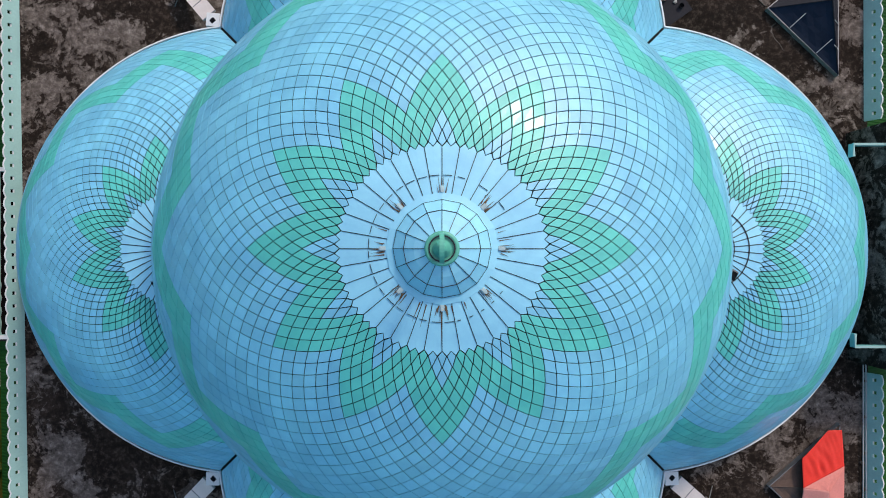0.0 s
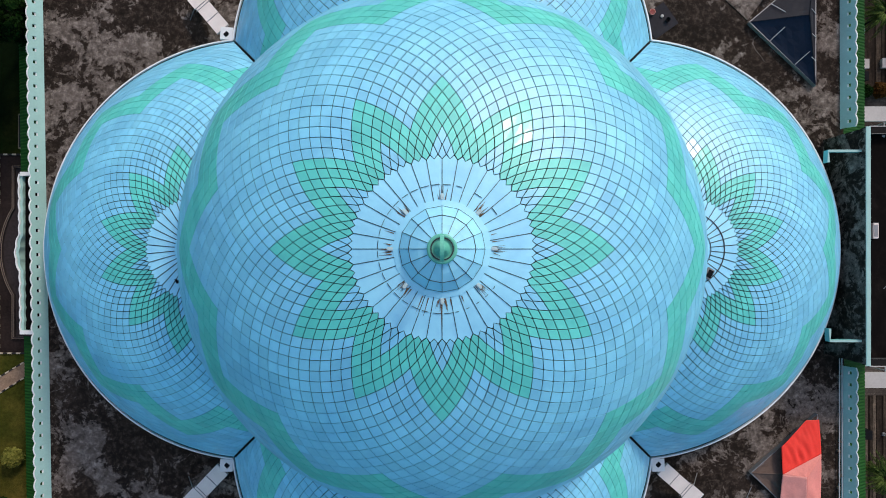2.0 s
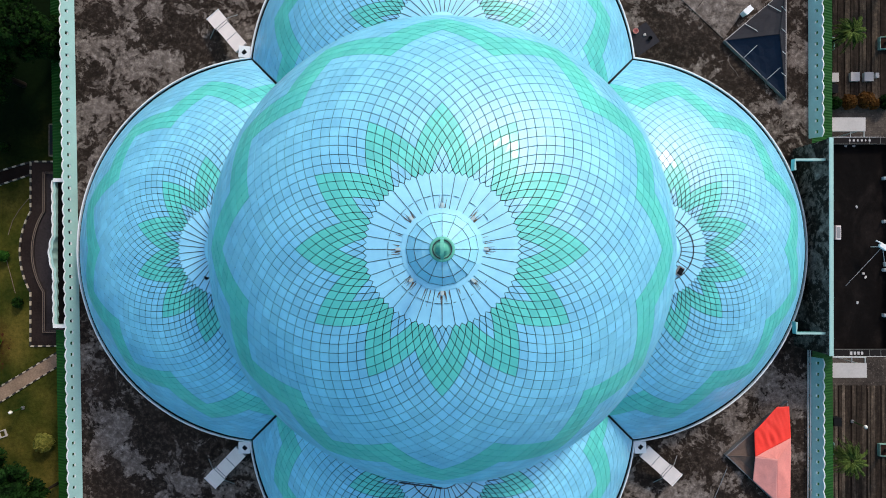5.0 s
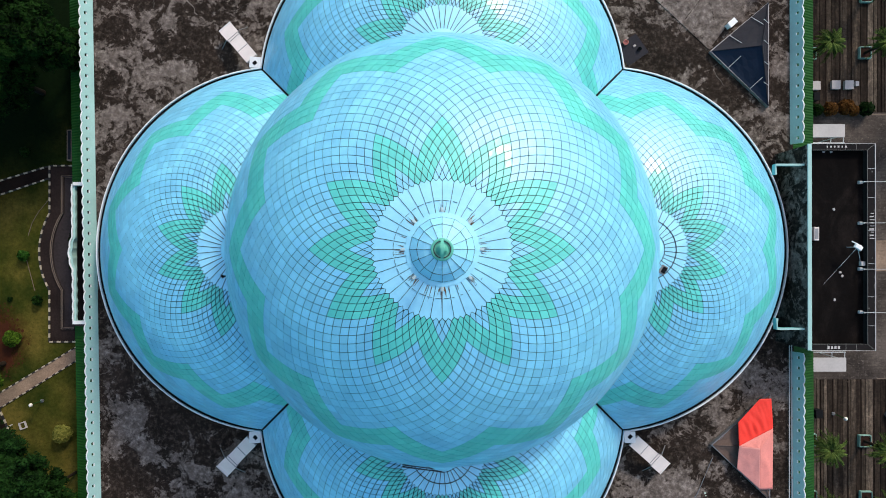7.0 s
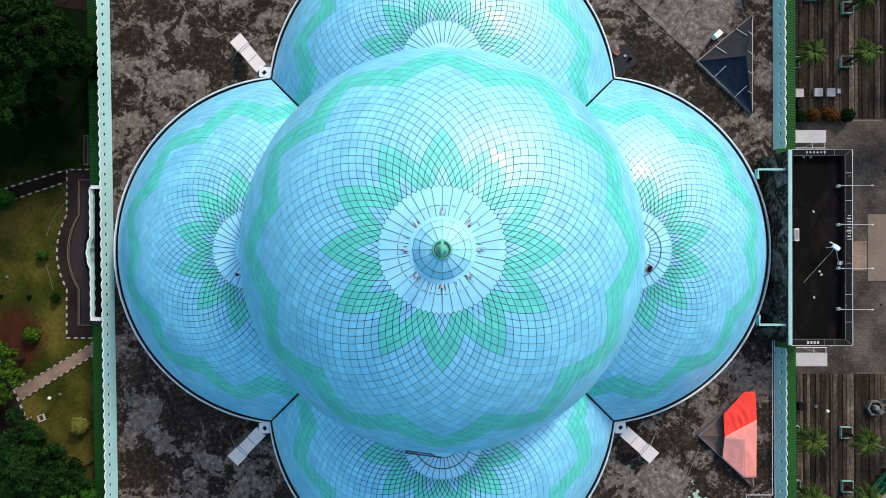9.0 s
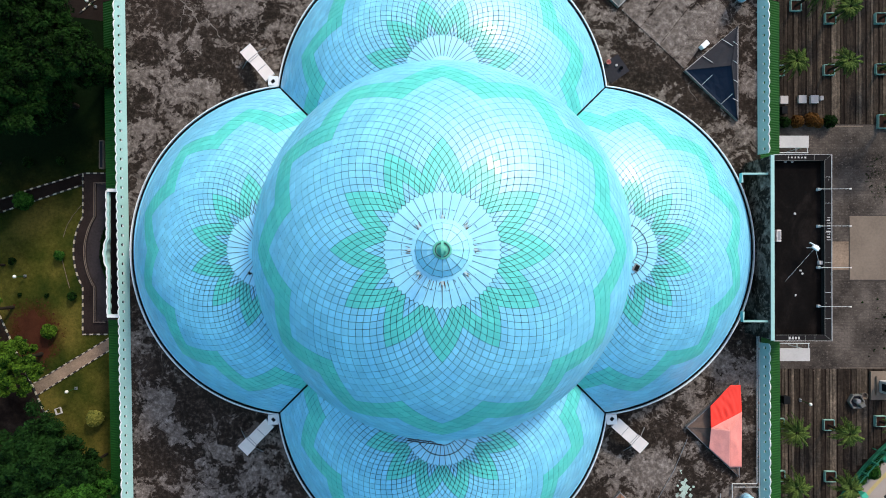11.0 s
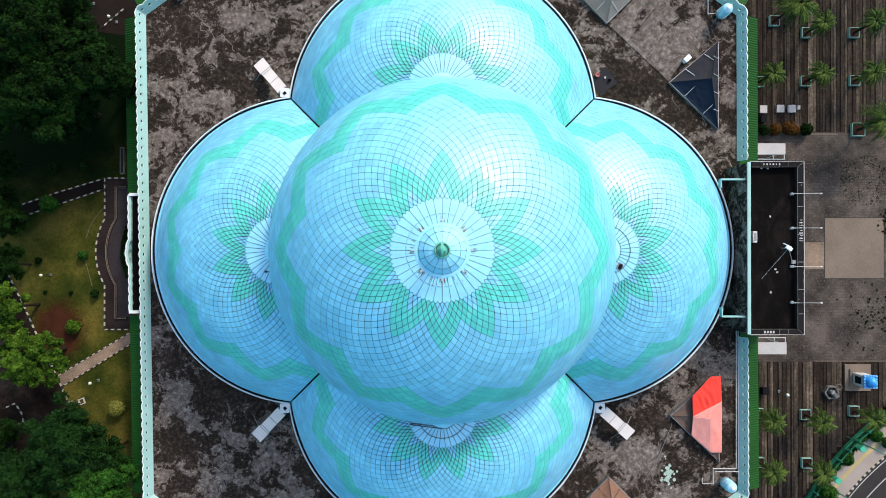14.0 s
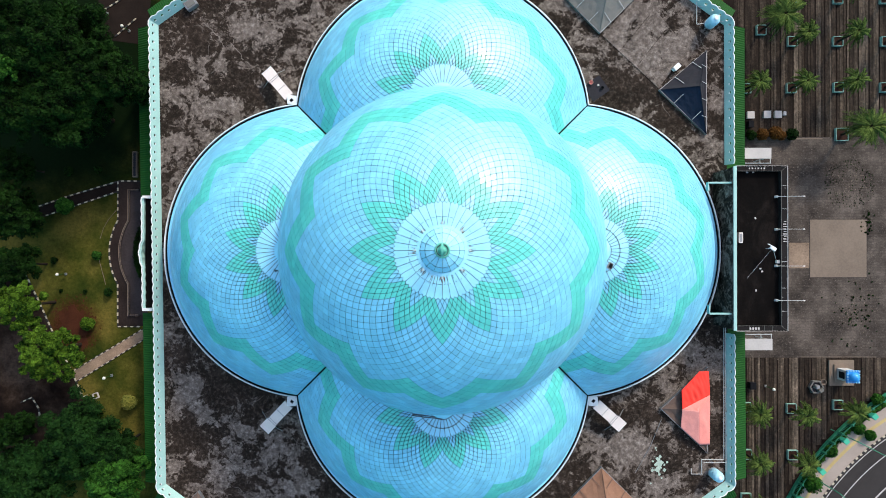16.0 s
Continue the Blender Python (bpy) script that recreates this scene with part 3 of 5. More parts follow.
def cap(thing, centre, radius, turn, keep, finial=True, zig=ZIG):
    """The smooth crown: 36 radial panels, black ribs, a raised little dome with brackets, and a finial."""
    end = radians(zig) * MAIN_R / radius
    z = lambda r: centre[2] + math.sqrt(radius * radius - r * r)
    spot = lambda r, a, lift=0.0: Vector((centre[0] + r * math.cos(a), centre[1] + r * math.sin(a), z(r) + lift))
    r_in, r_out = 1.95 if finial else 1.4, radius * math.sin(end) - 0.025
    half = radians(1.46) * MAIN_R / radius
    for i in range(36):
        a0, a1 = radians(turn + 10 * i), radians(turn + 10 * i + 10)
        if not keep(spot(3.2, (a0 + a1) / 2)):
            continue
        v, f = [], []
        rs = [r_in + (r_out - r_in) * q / 4 for q in range(5)]
        deep = 0.45 * half * radius - 0.02
        for q, r in enumerate(rs):
            g = 0.014 / r
            for s in range(5):
                rr = r + (deep if (q == 4 and s % 2) else 0.0)
                v.append(spot(rr, a0 + g + (a1 - a0 - 2 * g) * s / 4, 0.030 + 0.004 * (0, 0.7, 1, 0.7, 0)[s]))
        for q in range(4):
            for s in range(4):
                f.append((5 * q + s, 5 * q + 5 + s, 5 * q + 6 + s, 5 * q + 1 + s))
        o = len(v)
        edge = [0, 5, 10, 15, 20, 21, 22, 23, 24, 19, 14, 9, 4, 3, 2, 1]
        v += [Vector((v[e].x, v[e].y, v[e].z - 0.09)) for e in edge]
        f += [(edge[j], edge[(j + 1) % 16], o + (j + 1) % 16, o + j) for j in range(16)]
        part("panel", (v, f), CAP, thing)
        part("rib", sweep([spot(r, a0, 0.035) for r in [r_in + 0.05 + (r_out - r_in - 0.07) * q / 4 for q in range(5)]], 0.018 if finial else 0.046, 0.02), RIB, thing)
    for i in range(36):
        a = radians(turn + 10 * i + 2)
        if not finial or i in (4, 6, 33, 34, 35) or i < 3:
            continue
        span = random.uniform(5.5, 8.5) if i < 28 else 3.0
        part("ring_seam", sweep([spot(2.72, a + radians(span * s / 4), 0.05) for s in range(5)], 0.022, 0.02), RIB, thing)
    if not keep(spot(2.2, radians(turn))) and not keep(spot(2.2, radians(turn + 180))):
        return
    # raised little dome
    z0 = z(2.0)
    if finial:
        prof = [(2.10, z0 - 0.15), (2.08, z0 + 0.06), (1.84, z0 + 0.12), (1.80, z0 + 0.16), (1.39, z0 + 0.56), (1.02, z0 + 0.80), (0.60, z0 + 0.99), (0.02, z0 + 1.05)]
        part("little_dome", lathe(prof, 16, centre[0], centre[1]), CAP, thing, "faceted pale blue little dome")
        for i in range(16):
            a = radians(turn + 22.5 * i)
            part("little_rib", sweep([(centre[0] + r * math.cos(a), centre[1] + r * math.sin(a), h + 0.005) for r, h in prof[3:7]], 0.022, 0.015), RIB, thing)
        for k, w in ((4, 0.026), (3, 0.014)):
            part("ring_seam", sweep([(centre[0] + prof[k][0] * math.cos(radians(t)), centre[1] + prof[k][0] * math.sin(radians(t)), prof[k][1] + 0.005) for t in np.arange(0, 360, 22.5)], w, 0.02, True), RIB, thing)
    else:
        prof = [(1.42, z0 - 0.15), (1.42, z0 + 0.06), (1.35, z0 + 0.14), (1.12, z0 + 0.32), (0.78, z0 + 0.50), (0.4, z0 + 0.60), (0.02, z0 + 0.62)]
        smooth(part("knob", lathe(prof, 36, centre[0], centre[1]), CAP, thing, "smooth pale blue knob"))
        part("ring_seam", sweep([spot(1.48, radians(t), 0.04) for t in range(0, 360, 10)], 0.035, 0.03, True), RIB, thing)
        part("ring_seam", sweep([spot(2.40, radians(t), 0.045) for t in range(0, 360, 10)], 0.060, 0.03, True), RIB, thing)
    for i in range(8 if finial else 0):
        a = radians(turn + 45 * i)
        c, s = math.cos(a), math.sin(a)
        b = box(0.30, 0.17, 0.12, 0, 0, 0, 0.04)
        b.transform(Matrix.Translation((centre[0] + 2.18 * c, centre[1] + 2.18 * s, z0 - 0.02)) @ Matrix.Rotation(a, 4, "Z"))
        lug = part("bracket", b, TAN, thing, "rust-stained lug")
        for q in range(9):
            d = a + radians(random.uniform(-4.6, 4.6))
            near, far, wd = random.uniform(2.05, 2.20), random.uniform(2.35, 2.80), random.uniform(0.014, 0.034)
            t0 = (spot(near, d - wd / 2.3, 0.056 + 0.001 * q), spot(near, d + wd / 2.3, 0.056 + 0.001 * q), spot(far, d + (d - a) * 0.5, 0.052 + 0.001 * q))
            part("rust_streak", (t0, [(0, 1, 2)]), RUST, lug, "brown rust streak")
    for i in range(30):
        a = radians(turn + 12 * i + 5 + random.uniform(-3, 3))
        if finial and math.sin(a) < 0.4 and random.random() < 0.7 and keep(spot(2.5, a)):
            far, wd = 2.4 + 0.7 * random.random() ** 2, 0.012 + 0.016 * random.random()
            part("rust_streak", ((spot(2.13, a - wd / 2, 0.055), spot(2.13, a + wd / 2, 0.055), spot(far, a, 0.052)), [(0, 1, 2)]), RUST, thing, "brown rust streak")
    if finial:
        part("drip_stain", ((spot(2.2, radians(268.6), 0.062), spot(2.2, radians(270.6), 0.062), spot(r_out - 0.1, radians(269.8), 0.060)), [(0, 1, 2)]), RUST, thing, "long brown drip stain")
    if finial:
        zt = z0 + 1.0
        smooth(part("finial_base", lathe([(0.62, zt - 0.05), (0.62, zt + 0.10), (0.57, zt + 0.15), (0.47, zt + 0.16), (0.45, zt + 0.11), (0.34, zt + 0.11), (0.30, zt + 0.2), (0.16, zt + 0.45), (0.10, zt + 0.7), (0.02, zt + 0.72)], 32, centre[0], centre[1]), JADE, thing, "jade green finial base"))
        part("finial_ring", sweep([(centre[0] + 0.45 * math.cos(radians(t)), centre[1] + 0.45 * math.sin(radians(t)), zt + 0.165) for t in range(0, 360, 15)], 0.05, 0.02, True), RIB, thing)
        v, f = [], []
        for i in range(25):
            t = radians(-60 + 300 * i / 24)
            wide = 0.06 + 0.08 * math.sin(math.pi * i / 24)
            for y, q in ((-1, -1), (1, -1), (1, 1), (-1, 1)):
                rr = 0.43 + q * wide * 0.8
                v.append((centre[0] + y * 0.08, centre[1] + rr * math.cos(t), zt + 1.12 + rr * math.sin(t)))
        for i in range(24):
            for k in range(4):
                f.append((4 * i + k, 4 * i + (k + 1) % 4, 4 * i + 4 + (k + 1) % 4, 4 * i + 4 + k))
        f += [(0, 1, 2, 3), (99, 98, 97, 96)]
        part("finial_crescent", (v, f), JADE, thing, "jade green upright crescent")
        part("finial_rod", rod((centre[0], centre[1], zt + 0.6), (centre[0], centre[1], zt + 1.0), 0.06), JADE, thing)


main = group_of("main_dome", "large blue tiled dome with turquoise petals and finial", "dome")
shell(main, (0, 0, MAIN_Z), MAIN_R, lambda p: True, 115)
tiled_sphere(main, (0, 0, MAIN_Z), MAIN_R, 0.0, lambda p: p.z > MAIN_Z - 7.5, lambda k, i, p: k < 5)
cap(main, (0, 0, MAIN_Z), MAIN_R, 0.0, lambda p: True)

clear = lambda p: p.x * p.x + p.y * p.y + (p.z - MAIN_Z) ** 2 > (MAIN_R - 0.25) ** 2
keep_side = lambda p: p.x > abs(p.y) - 0.55 and p.z > RIM - 0.9 and clear(p)
side = group_of("side_dome", "blue tiled half dome leaning against the main dome", "dome", "half domes round the main dome")
shell(side, (SIDE_X, 0, SIDE_Z), SIDE_R, lambda p: p.x > abs(p.y) - 0.02 and p.z > RIM - 0.9 and clear(p), 80)
tiled_sphere(side, (SIDE_X, 0, SIDE_Z), SIDE_R, 15.0, keep_side, lambda k, i, p: k < 11 and p.x > abs(p.y) + 1.2, 10.9, True, 1.41)
cap(side, (SIDE_X, 0, SIDE_Z), SIDE_R, 15.0, lambda p: clear(p), finial=False, zig=10.9)
# drum wall, gutter and rim that follow the foot of the half dome
def foot_line(off, z):
    r = RIM_R + off
    s = (2 * RIM_X + math.sqrt(4 * RIM_X ** 2 - 8 * (RIM_X ** 2 - r * r))) / 4
    lim = math.degrees(math.atan2(s, s - RIM_X))
    return [(x, y, z) for x, y in arc(RIM_X, 0, r, -lim, lim, 72)]


part("drum_wall", sweep(foot_line(-0.05, ROOF - 0.05), 0.2, RIM - ROOF - 0.15), TEAL, side, "teal painted drum wall")
part("gutter", sweep(foot_line(-0.5, RIM - 0.30), 0.86, 0.12), BLACKP, side, "black gutter round the foot")
part("foot_lip", sweep(foot_line(-0.56, RIM - 0.20), 0.44, 0.10), BLUE, side, "blue painted lip at the foot")
part("gutter_rim", sweep(foot_line(0.0, RIM - 0.2), 0.11, 0.22), WHITE, side, "white gutter rim")
seam = []
for i in range(15):
    x = 12.6 + (18.2 - 12.6) * i / 14
    h = SIDE_R ** 2 - (x - SIDE_X) ** 2 - x * x
    if h > 0:
        seam.append((x, x, SIDE_Z + math.sqrt(h) + 0.06 - sag(math.acos(math.sqrt(h) / SIDE_R))))
part("valley_flashing", sweep(seam, 0.17, 0.10), BLACKP, side, "black valley flashing")
for q in (90, 180, 270):
    twin = copy_thing(side, pose(0, 0, 0, 0, 0, q))
    if q < 200:
        # the northern and western knobs have no ring seams
        for o in [c for c in twin.children if c.name.startswith("ring_seam")]:
            bpy.data.objects.remove(o)

# ---- dome extras ----
hatch = group_of("roof_hatch", "small dark hatch with rust below the main dome", "hatch", "hatches beside the half domes")
part("hatch_frame", box(0.5, 0.7, 0.25, 0, 0, 0, 0.03), STEEL, hatch)
part("hatch_door", box(0.34, 0.5, 0.04, 0.04, 0, 0.251), BLACKP, hatch)
hatch.matrix_world = pose(17.05, -1.55, 22.12, 0, 4, -30)
copy_thing(hatch, pose(-16.95, -1.9, 21.95, 0, 4, 210))
copy_thing(hatch, pose(-16.65, 2.6, 21.85, 0, 4, 150))
bar = group_of("ladder", "black metal ladder lying under the main dome's edge", "ladder")
for off in (0.0, 0.16):
    part("rail", rod((-3.1, -16.82 + off, 22.13), (0.0, -17.12 + off, 22.36), 0.06), RIB, bar)
for i in range(9):
    part("rung", rod((-2.9 + 0.33 * i, -16.84 - 0.032 * i, 22.14 + 0.024 * i), (-2.9 + 0.33 * i, -16.68 - 0.032 * i, 22.14 + 0.024 * i), 0.03), RIB, bar)

# ---- drain chutes at the valleys ----
def chute():
    g = group_of("drain_chute", "pale sheet-metal drain chute sloping onto the roof", "chute", "drain chutes of the dome valleys")
    b = box(1.1, 1.1, 0.55, 0, 0, 8.45, 0.03, 44)
    part("collecting_box", b, WHITE, g, "white collecting box with a dark hole")
    part("hole", box(0.36, 0.42, 0.02, -0.05, 0.05, 9.001), BLACKP, g)
    ends = [(0.55, 8.85), (2.2, 8.4), (4.0, 7.95), (5.5, 7.55)]
    for (x0, z0), (x1, z1) in zip(ends, ends[1:]):
        w = 0.66 if x1 < 5 else 0.76
        v = [(x0 + 0.02, -w, z0), (x1 - 0.02, -w, z1), (x1 - 0.02, w, z1), (x0 + 0.02, w, z0)]
        v += [(x, y, z - 0.25) for x, y, z in v]
        part("chute_section", (v, [(0, 1, 2, 3), (7, 6, 5, 4), (0, 4, 5, 1), (1, 5, 6, 2), (2, 6, 7, 3), (3, 7, 4, 0)]), GREYM, g)
        part("section_joint", box(0.06, 2 * w + 0.04, 0.03, x0, 0, z0 - 0.005), STEEL, g)
        if x1 > 5:
            part("section_joint", box(0.06, 2 * w + 0.04, 0.03, x0 - 0.28, 0, z0 + 0.065), STEEL, g)
            part("end_lip", box(0.05, 2 * w + 0.04, 0.10, x1, 0, z1 - 0.04), WHITE, g)
    for s in (-1, 1):
        part("prop", rod((4.2, s * 0.7, 7.8), (4.5, s * 1.8, ROOF), 0.04), STEEL, g)
        part("prop", rod((5.0, s * 0.6, 7.5), (5.0, s * 0.6, ROOF), 0.05), STEEL, g)
    return g


first = chute()
first.matrix_world = pose(-18.9, 18.9, 0, 0, 0, 131)
copy_thing(first, pose(-18.9, -18.9, 0, 0, 0, 226))
copy_thing(first, pose(18.9, -18.9, 0, 0, 0, -42))

# ---- triangular skylight roofs ----
def skylight(label, left, top, bottom, apex, mats, lift=1.9, ribs=PIPE):
    """A three-sided sheet roof on a low kerb; the apex stands over the plan."""
    g = group_of("skylight_roof", label, "skylight", "skylight roofs on the flat roof")
    corner = [Vector((*p, ROOF + 0.45)) for p in (left, top, bottom)]
    ap = Vector((*apex, ROOF + lift))
    part("kerb_frame", sweep([(c.x, c.y, ROOF - 0.02) for c in corner], 0.25, 0.46, True), STEEL, g)
    for (i, j), m in zip(((1, 0), (0, 2), (2, 1)), mats):
        a, b = corner[i], corner[j]
        v, f = [], []
        n = 10
        for q in range(n + 1):
            for s in range(n + 1 - q):
                u, w = q / n, s / n
                p = a * (1 - u - w) + b * w + ap * u
                edge = min(u, w, 1 - u - w)
                v.append(p + Vector((0, 0, (random.uniform(-0.05, 0.05) - 0.10) * min(1, edge * 8))))
        idx = lambda q, s: q * (n + 1) - q * (q - 1) // 2 + s
        for q in range(n):
            for s in range(n - q):
                f.append((idx(q, s), idx(q, s + 1), idx(q + 1, s)))
                if s < n - q - 1:
                    f.append((idx(q, s + 1), idx(q + 1, s + 1), idx(q + 1, s)))
        sheet = part("sheet", (v, f), m, g)
        mod = sheet.modifiers.new("thick", "SOLIDIFY")
        mod.thickness = 0.03
        if ribs:
            for k in (0.2, 0.4, 0.6, 0.8) if (b - a).length > 10.0 else (0.3, 0.68):
                p = a * (1 - k) + b * k
                inward = (ap - p) - (b - a).normalized() * (ap - p).dot((b - a).normalized())
                q = p + inward.normalized() * min(1.5, 0.8 * inward.length)
                part("batten", rod(p + Vector((0, 0, 0.05)), q + Vector((0, 0, 0.06)), 0.035, 6), ribs, sheet)
    for c in corner:
        part("hip", rod(c + Vector((0, 0, 0.03)), ap + Vector((0, 0, 0.04)), 0.05, 6), mats[0], g)
    return g


skylight("slate and navy sheet roof over a triangular skylight", (28.13, 20.77), (34.09, 25.84), (34.07, 15.03), (32.61, 20.84), (SLATE, NAVY, SLATE))
skylight("ash grey sheet roof over a triangular skylight", (20.35, 28.20), (15.95, 32.61), (24.91, 32.61), (21.2, 34.6), (ASHS, ASHS, ASHS), 2.2, PIPE)
skylight("brown sheet roof over a triangular skylight", (20.52, -28.03), (24.85, -32.27), (16.34, -32.27), (20.9, -33.6), (BROWNS, BROWNS, BROWNS), 2.2, UMBER)
skylight("umber sheet roof over a triangular skylight", (28.23, -20.41), (34.18, -15.13), (34.16, -26.12), (32.56, -20.41), (UMBER, UMBER, UMBER), 0.8, None)
skylight("dark brown sheet roof over a triangular skylight", (-31.52, -31.10), (-34.2, -33.8), (-28.2, -35.8), (-31.2, -34.0), (UMBER, UMBER, UMBER), 1.4, None)
vent = group_of("vent_box", "white sheet-metal vent box beside a skylight roof", "vent", at=pose(30.2, 23.65, ROOF, 0, 0, 42))
part("casing", box(0.85, 0.5, 0.75, 0, 0, 0, 0.03), WHITE, vent)
part("lid", box(0.95, 0.6, 0.06, 0, 0, 0.75, 0.02), WHITE, vent)
# tarpaulin over the south-east skylight
tarp = group_of("tarpaulin", "red and faded pink tarpaulin draped over a skylight", "tarpaulin")
TA, TB, TC, TD, TE, TF = (30.58, -17.84), (33.00, -15.50), (34.25, -15.50), (34.38, -24.95), (32.99, -24.95), (30.50, -22.68)
TM, TN, TP = (30.58, -20.26), (34.25, -18.50), (32.63, -20.41)


def cloth(corners, heights, mat, name):
    v, f, n = [], [], 22
    P = [Vector((*c, ROOF + h)) for c, h in zip(corners, heights)]
    for i in range(n + 1):
        for j in range(n + 1):
            a, b = i / n, j / n
            p = (P[0] * (1 - a) + P[1] * a) * (1 - b) + (P[3] * (1 - a) + P[2] * a) * b
            d = min(a, b, 1 - a, 1 - b)
            v.append(p + Vector((0, 0, 0.035 * noise.noise(p * 1.3) + min(1, 6 * d) * (0.02 * noise.noise(p * 2.6)) + 0.12 * d * math.sin(9 * a + 6 * b))))
    for i in range(n):
        for j in range(n):
            f.append((i * (n + 1) + j, (i + 1) * (n + 1) + j, (i + 1) * (n + 1) + j + 1, i * (n + 1) + j + 1))
    ob = smooth(part(name, (v, f), mat, tarp))
    mod = ob.modifiers.new("thick", "SOLIDIFY")
    mod.thickness = 0.02




def draped(upper, lower, mat, name):
    """One wrinkled sheet between an upper and a lower line of (x, y, height) points."""
    def on(line, k):
        spot_ = k * (len(line) - 1)
        i = min(int(spot_), len(line) - 2)
        return Vector(line[i]).lerp(Vector(line[i + 1]), spot_ - i)
    v, f, n = [], [], 30
    for i in range(n + 1):
        for j in range(n + 1):
            p = on(upper, i / n).lerp(on(lower, i / n), j / n)
            fold = noise.noise(Vector((p.x * 2.4 + p.y * 0.9, p.y * 0.55 - p.x * 0.3, 4.0)))
            edge = min(1.0, 5 * min(i, j, n - i, n - j) / n)
            v.append((p.x, p.y, ROOF + p.z + 0.03 * noise.noise(p * 1.3) + edge * 0.15 * fold))
    for i in range(n):
        for j in range(n):
            f.append((i * (n + 1) + j, (i + 1) * (n + 1) + j, (i + 1) * (n + 1) + j + 1, i * (n + 1) + j + 1))
    ob = smooth(part(name, (v, f), mat, tarp))
    mod = ob.modifiers.new("thick", "SOLIDIFY")
    mod.thickness = 0.02


draped(((*TA, 1.05), (*along(TA, TB, 0.6), 0.9), (*TB, 0.75), (*TC, 0.65)), ((*TM, 1.2), (*along(TM, TN, 0.33), 1.12), (*along(TM, TN, 0.66), 1.03), (*TN, 0.95)), REDT, "red_cloth")
cloth((TM, TN, TP, TP), (1.2, 0.95, 1.45, 1.45), PINKT, "pink_fold")
cloth((TN, TD, TE, TP), (0.95, 0.62, 0.70, 1.45), PINKT, "pink_cloth")
cloth((TM, TP, TE, TF), (1.2, 1.45, 0.70, 0.95), ROSET, "rose_cloth")

# ---- water tanks and pipes on the roof ----
def tank(x, y, label):
    g = group_of("water_tank", label, "water tank", "water tanks on the roof", at=pose(x, y, ROOF))
    for i in range(4):
        a = radians(45 + 90 * i)
        part("leg", rod((0.6 * math.cos(a), 0.6 * math.sin(a), 0), (0.6 * math.cos(a), 0.6 * math.sin(a), 0.5), 0.05), STEEL, g)
    part("stand_top", lathe([(0.0, 0.5), (0.72, 0.5), (0.72, 0.56), (0.0, 0.56)], 20), STEEL, g)
    smooth(part("tank_body", lathe([(0.0, 0.56), (0.62, 0.56), (0.66, 0.62), (0.66, 1.0), (0.69, 1.04), (0.66, 1.08), (0.66, 1.5), (0.69, 1.54), (0.66, 1.58), (0.66, 2.0), (0.58, 2.2), (0.34, 2.32), (0.24, 2.34)], 28), TANK, g))
    smooth(part("lid", lathe([(0.25, 2.33), (0.25, 2.42), (0.18, 2.46), (0.0, 2.47)], 20), WHITE, g))
    return g


ta, tb = (34.89, -28.61), (34.46, 29.23)
tank(ta[0], ta[1], "light blue plastic water tank with white lid on a stand")
tank(tb[0], tb[1], "light blue plastic water tank among pipes on a stand")


def pipe_run(pts, z, r, label, mat=PIPE):
    g = group_of("pipe_run", label, "pipe", "pipes on the roof")
    for a, b in zip(pts, pts[1:]):
        part("pipe", rod((*a, z), (*b, z), r), mat, g)
        n = max(1, int(math.dist(a, b) / 3))
        for i in range(n):
            p = along(a, b, (i + 0.5) / n)
            part("pipe_block", box(0.2, 0.2, z - ROOF, p[0], p[1], ROOF), SLABM, g)
    return g


pipe_run([(36.39, -10.00), (36.36, -27.00), (33.50, -27.00), (33.50, -28.90)], ROOF + 0.25, 0.05, "pale pipe along the east parapet")
pipe_run([(36.61, -9.85), (36.65, -28.61)], ROOF + 0.25, 0.05, "second pale pipe along the east parapet")
pipe_run([(36.58, -27.29), (33.65, -27.29)], ROOF + 0.5, 0.04, "pale pipe to the water tank")
pipe_run([(33.65, -28.90), (32.18, -28.90), (32.18, -28.17)], ROOF + 0.2, 0.04, "pale overflow pipe by the tank")
pipe_run([(32.92, 32.61), (32.92, 29.30), (36.67, 29.67)], ROOF + 0.3, 0.05, "pale pipe to the northern tank")
pipe_run([(33.14, 31.58), (35.94, 31.58), (35.93, 29.96)], ROOF + 0.3, 0.04, "pale pipe round the northern tank")
pipe_run([(28.38, -21.87), (26.91, -25.39), (25.00, -28.76)], ROOF + 0.08, 0.03, "thin grey cable across the roof", STEEL)
junk = group_of("junction_cabinet", "grey metal cabinet on the roof corner", "cabinet", at=pose(*(-32.49, 31.80), ROOF, 0, 0, 35))
part("body", box(1.6, 1.1, 0.7, 0, 0, 0, 0.04), STEEL, junk)
part("lid", box(1.2, 0.8, 0.06, 0, 0, 0.701, 0.02), ASHS, junk)
patch = group_of("felt_patch", "dark grey felt sheet with stones beside the gutter", "sheet", at=pose(*(19.98, 21.06), ROOF, 0, 0, 35))
part("sheet", box(2.6, 2.4, 0.05, 0, 0, 0.002, 0.01), SLATE, patch)
part("stone", box(0.3, 0.25, 0.15, 0.4, 0.2, 0.053, 0.05), LIGHTC, patch)
part("bucket_red", lathe([(0.0, 0.053), (0.22, 0.053), (0.28, 0.35), (0.25, 0.35), (0.2, 0.1), (0.0, 0.1)], 14, -0.2, 1.0), ROSET, patch, "faded red bucket")
part("bucket_black", lathe([(0.0, 0.053), (0.18, 0.053), (0.22, 0.3), (0.19, 0.3), (0.16, 0.1), (0.0, 0.1)], 14, 0.6, -0.4), BLACKP, patch, "black bucket")

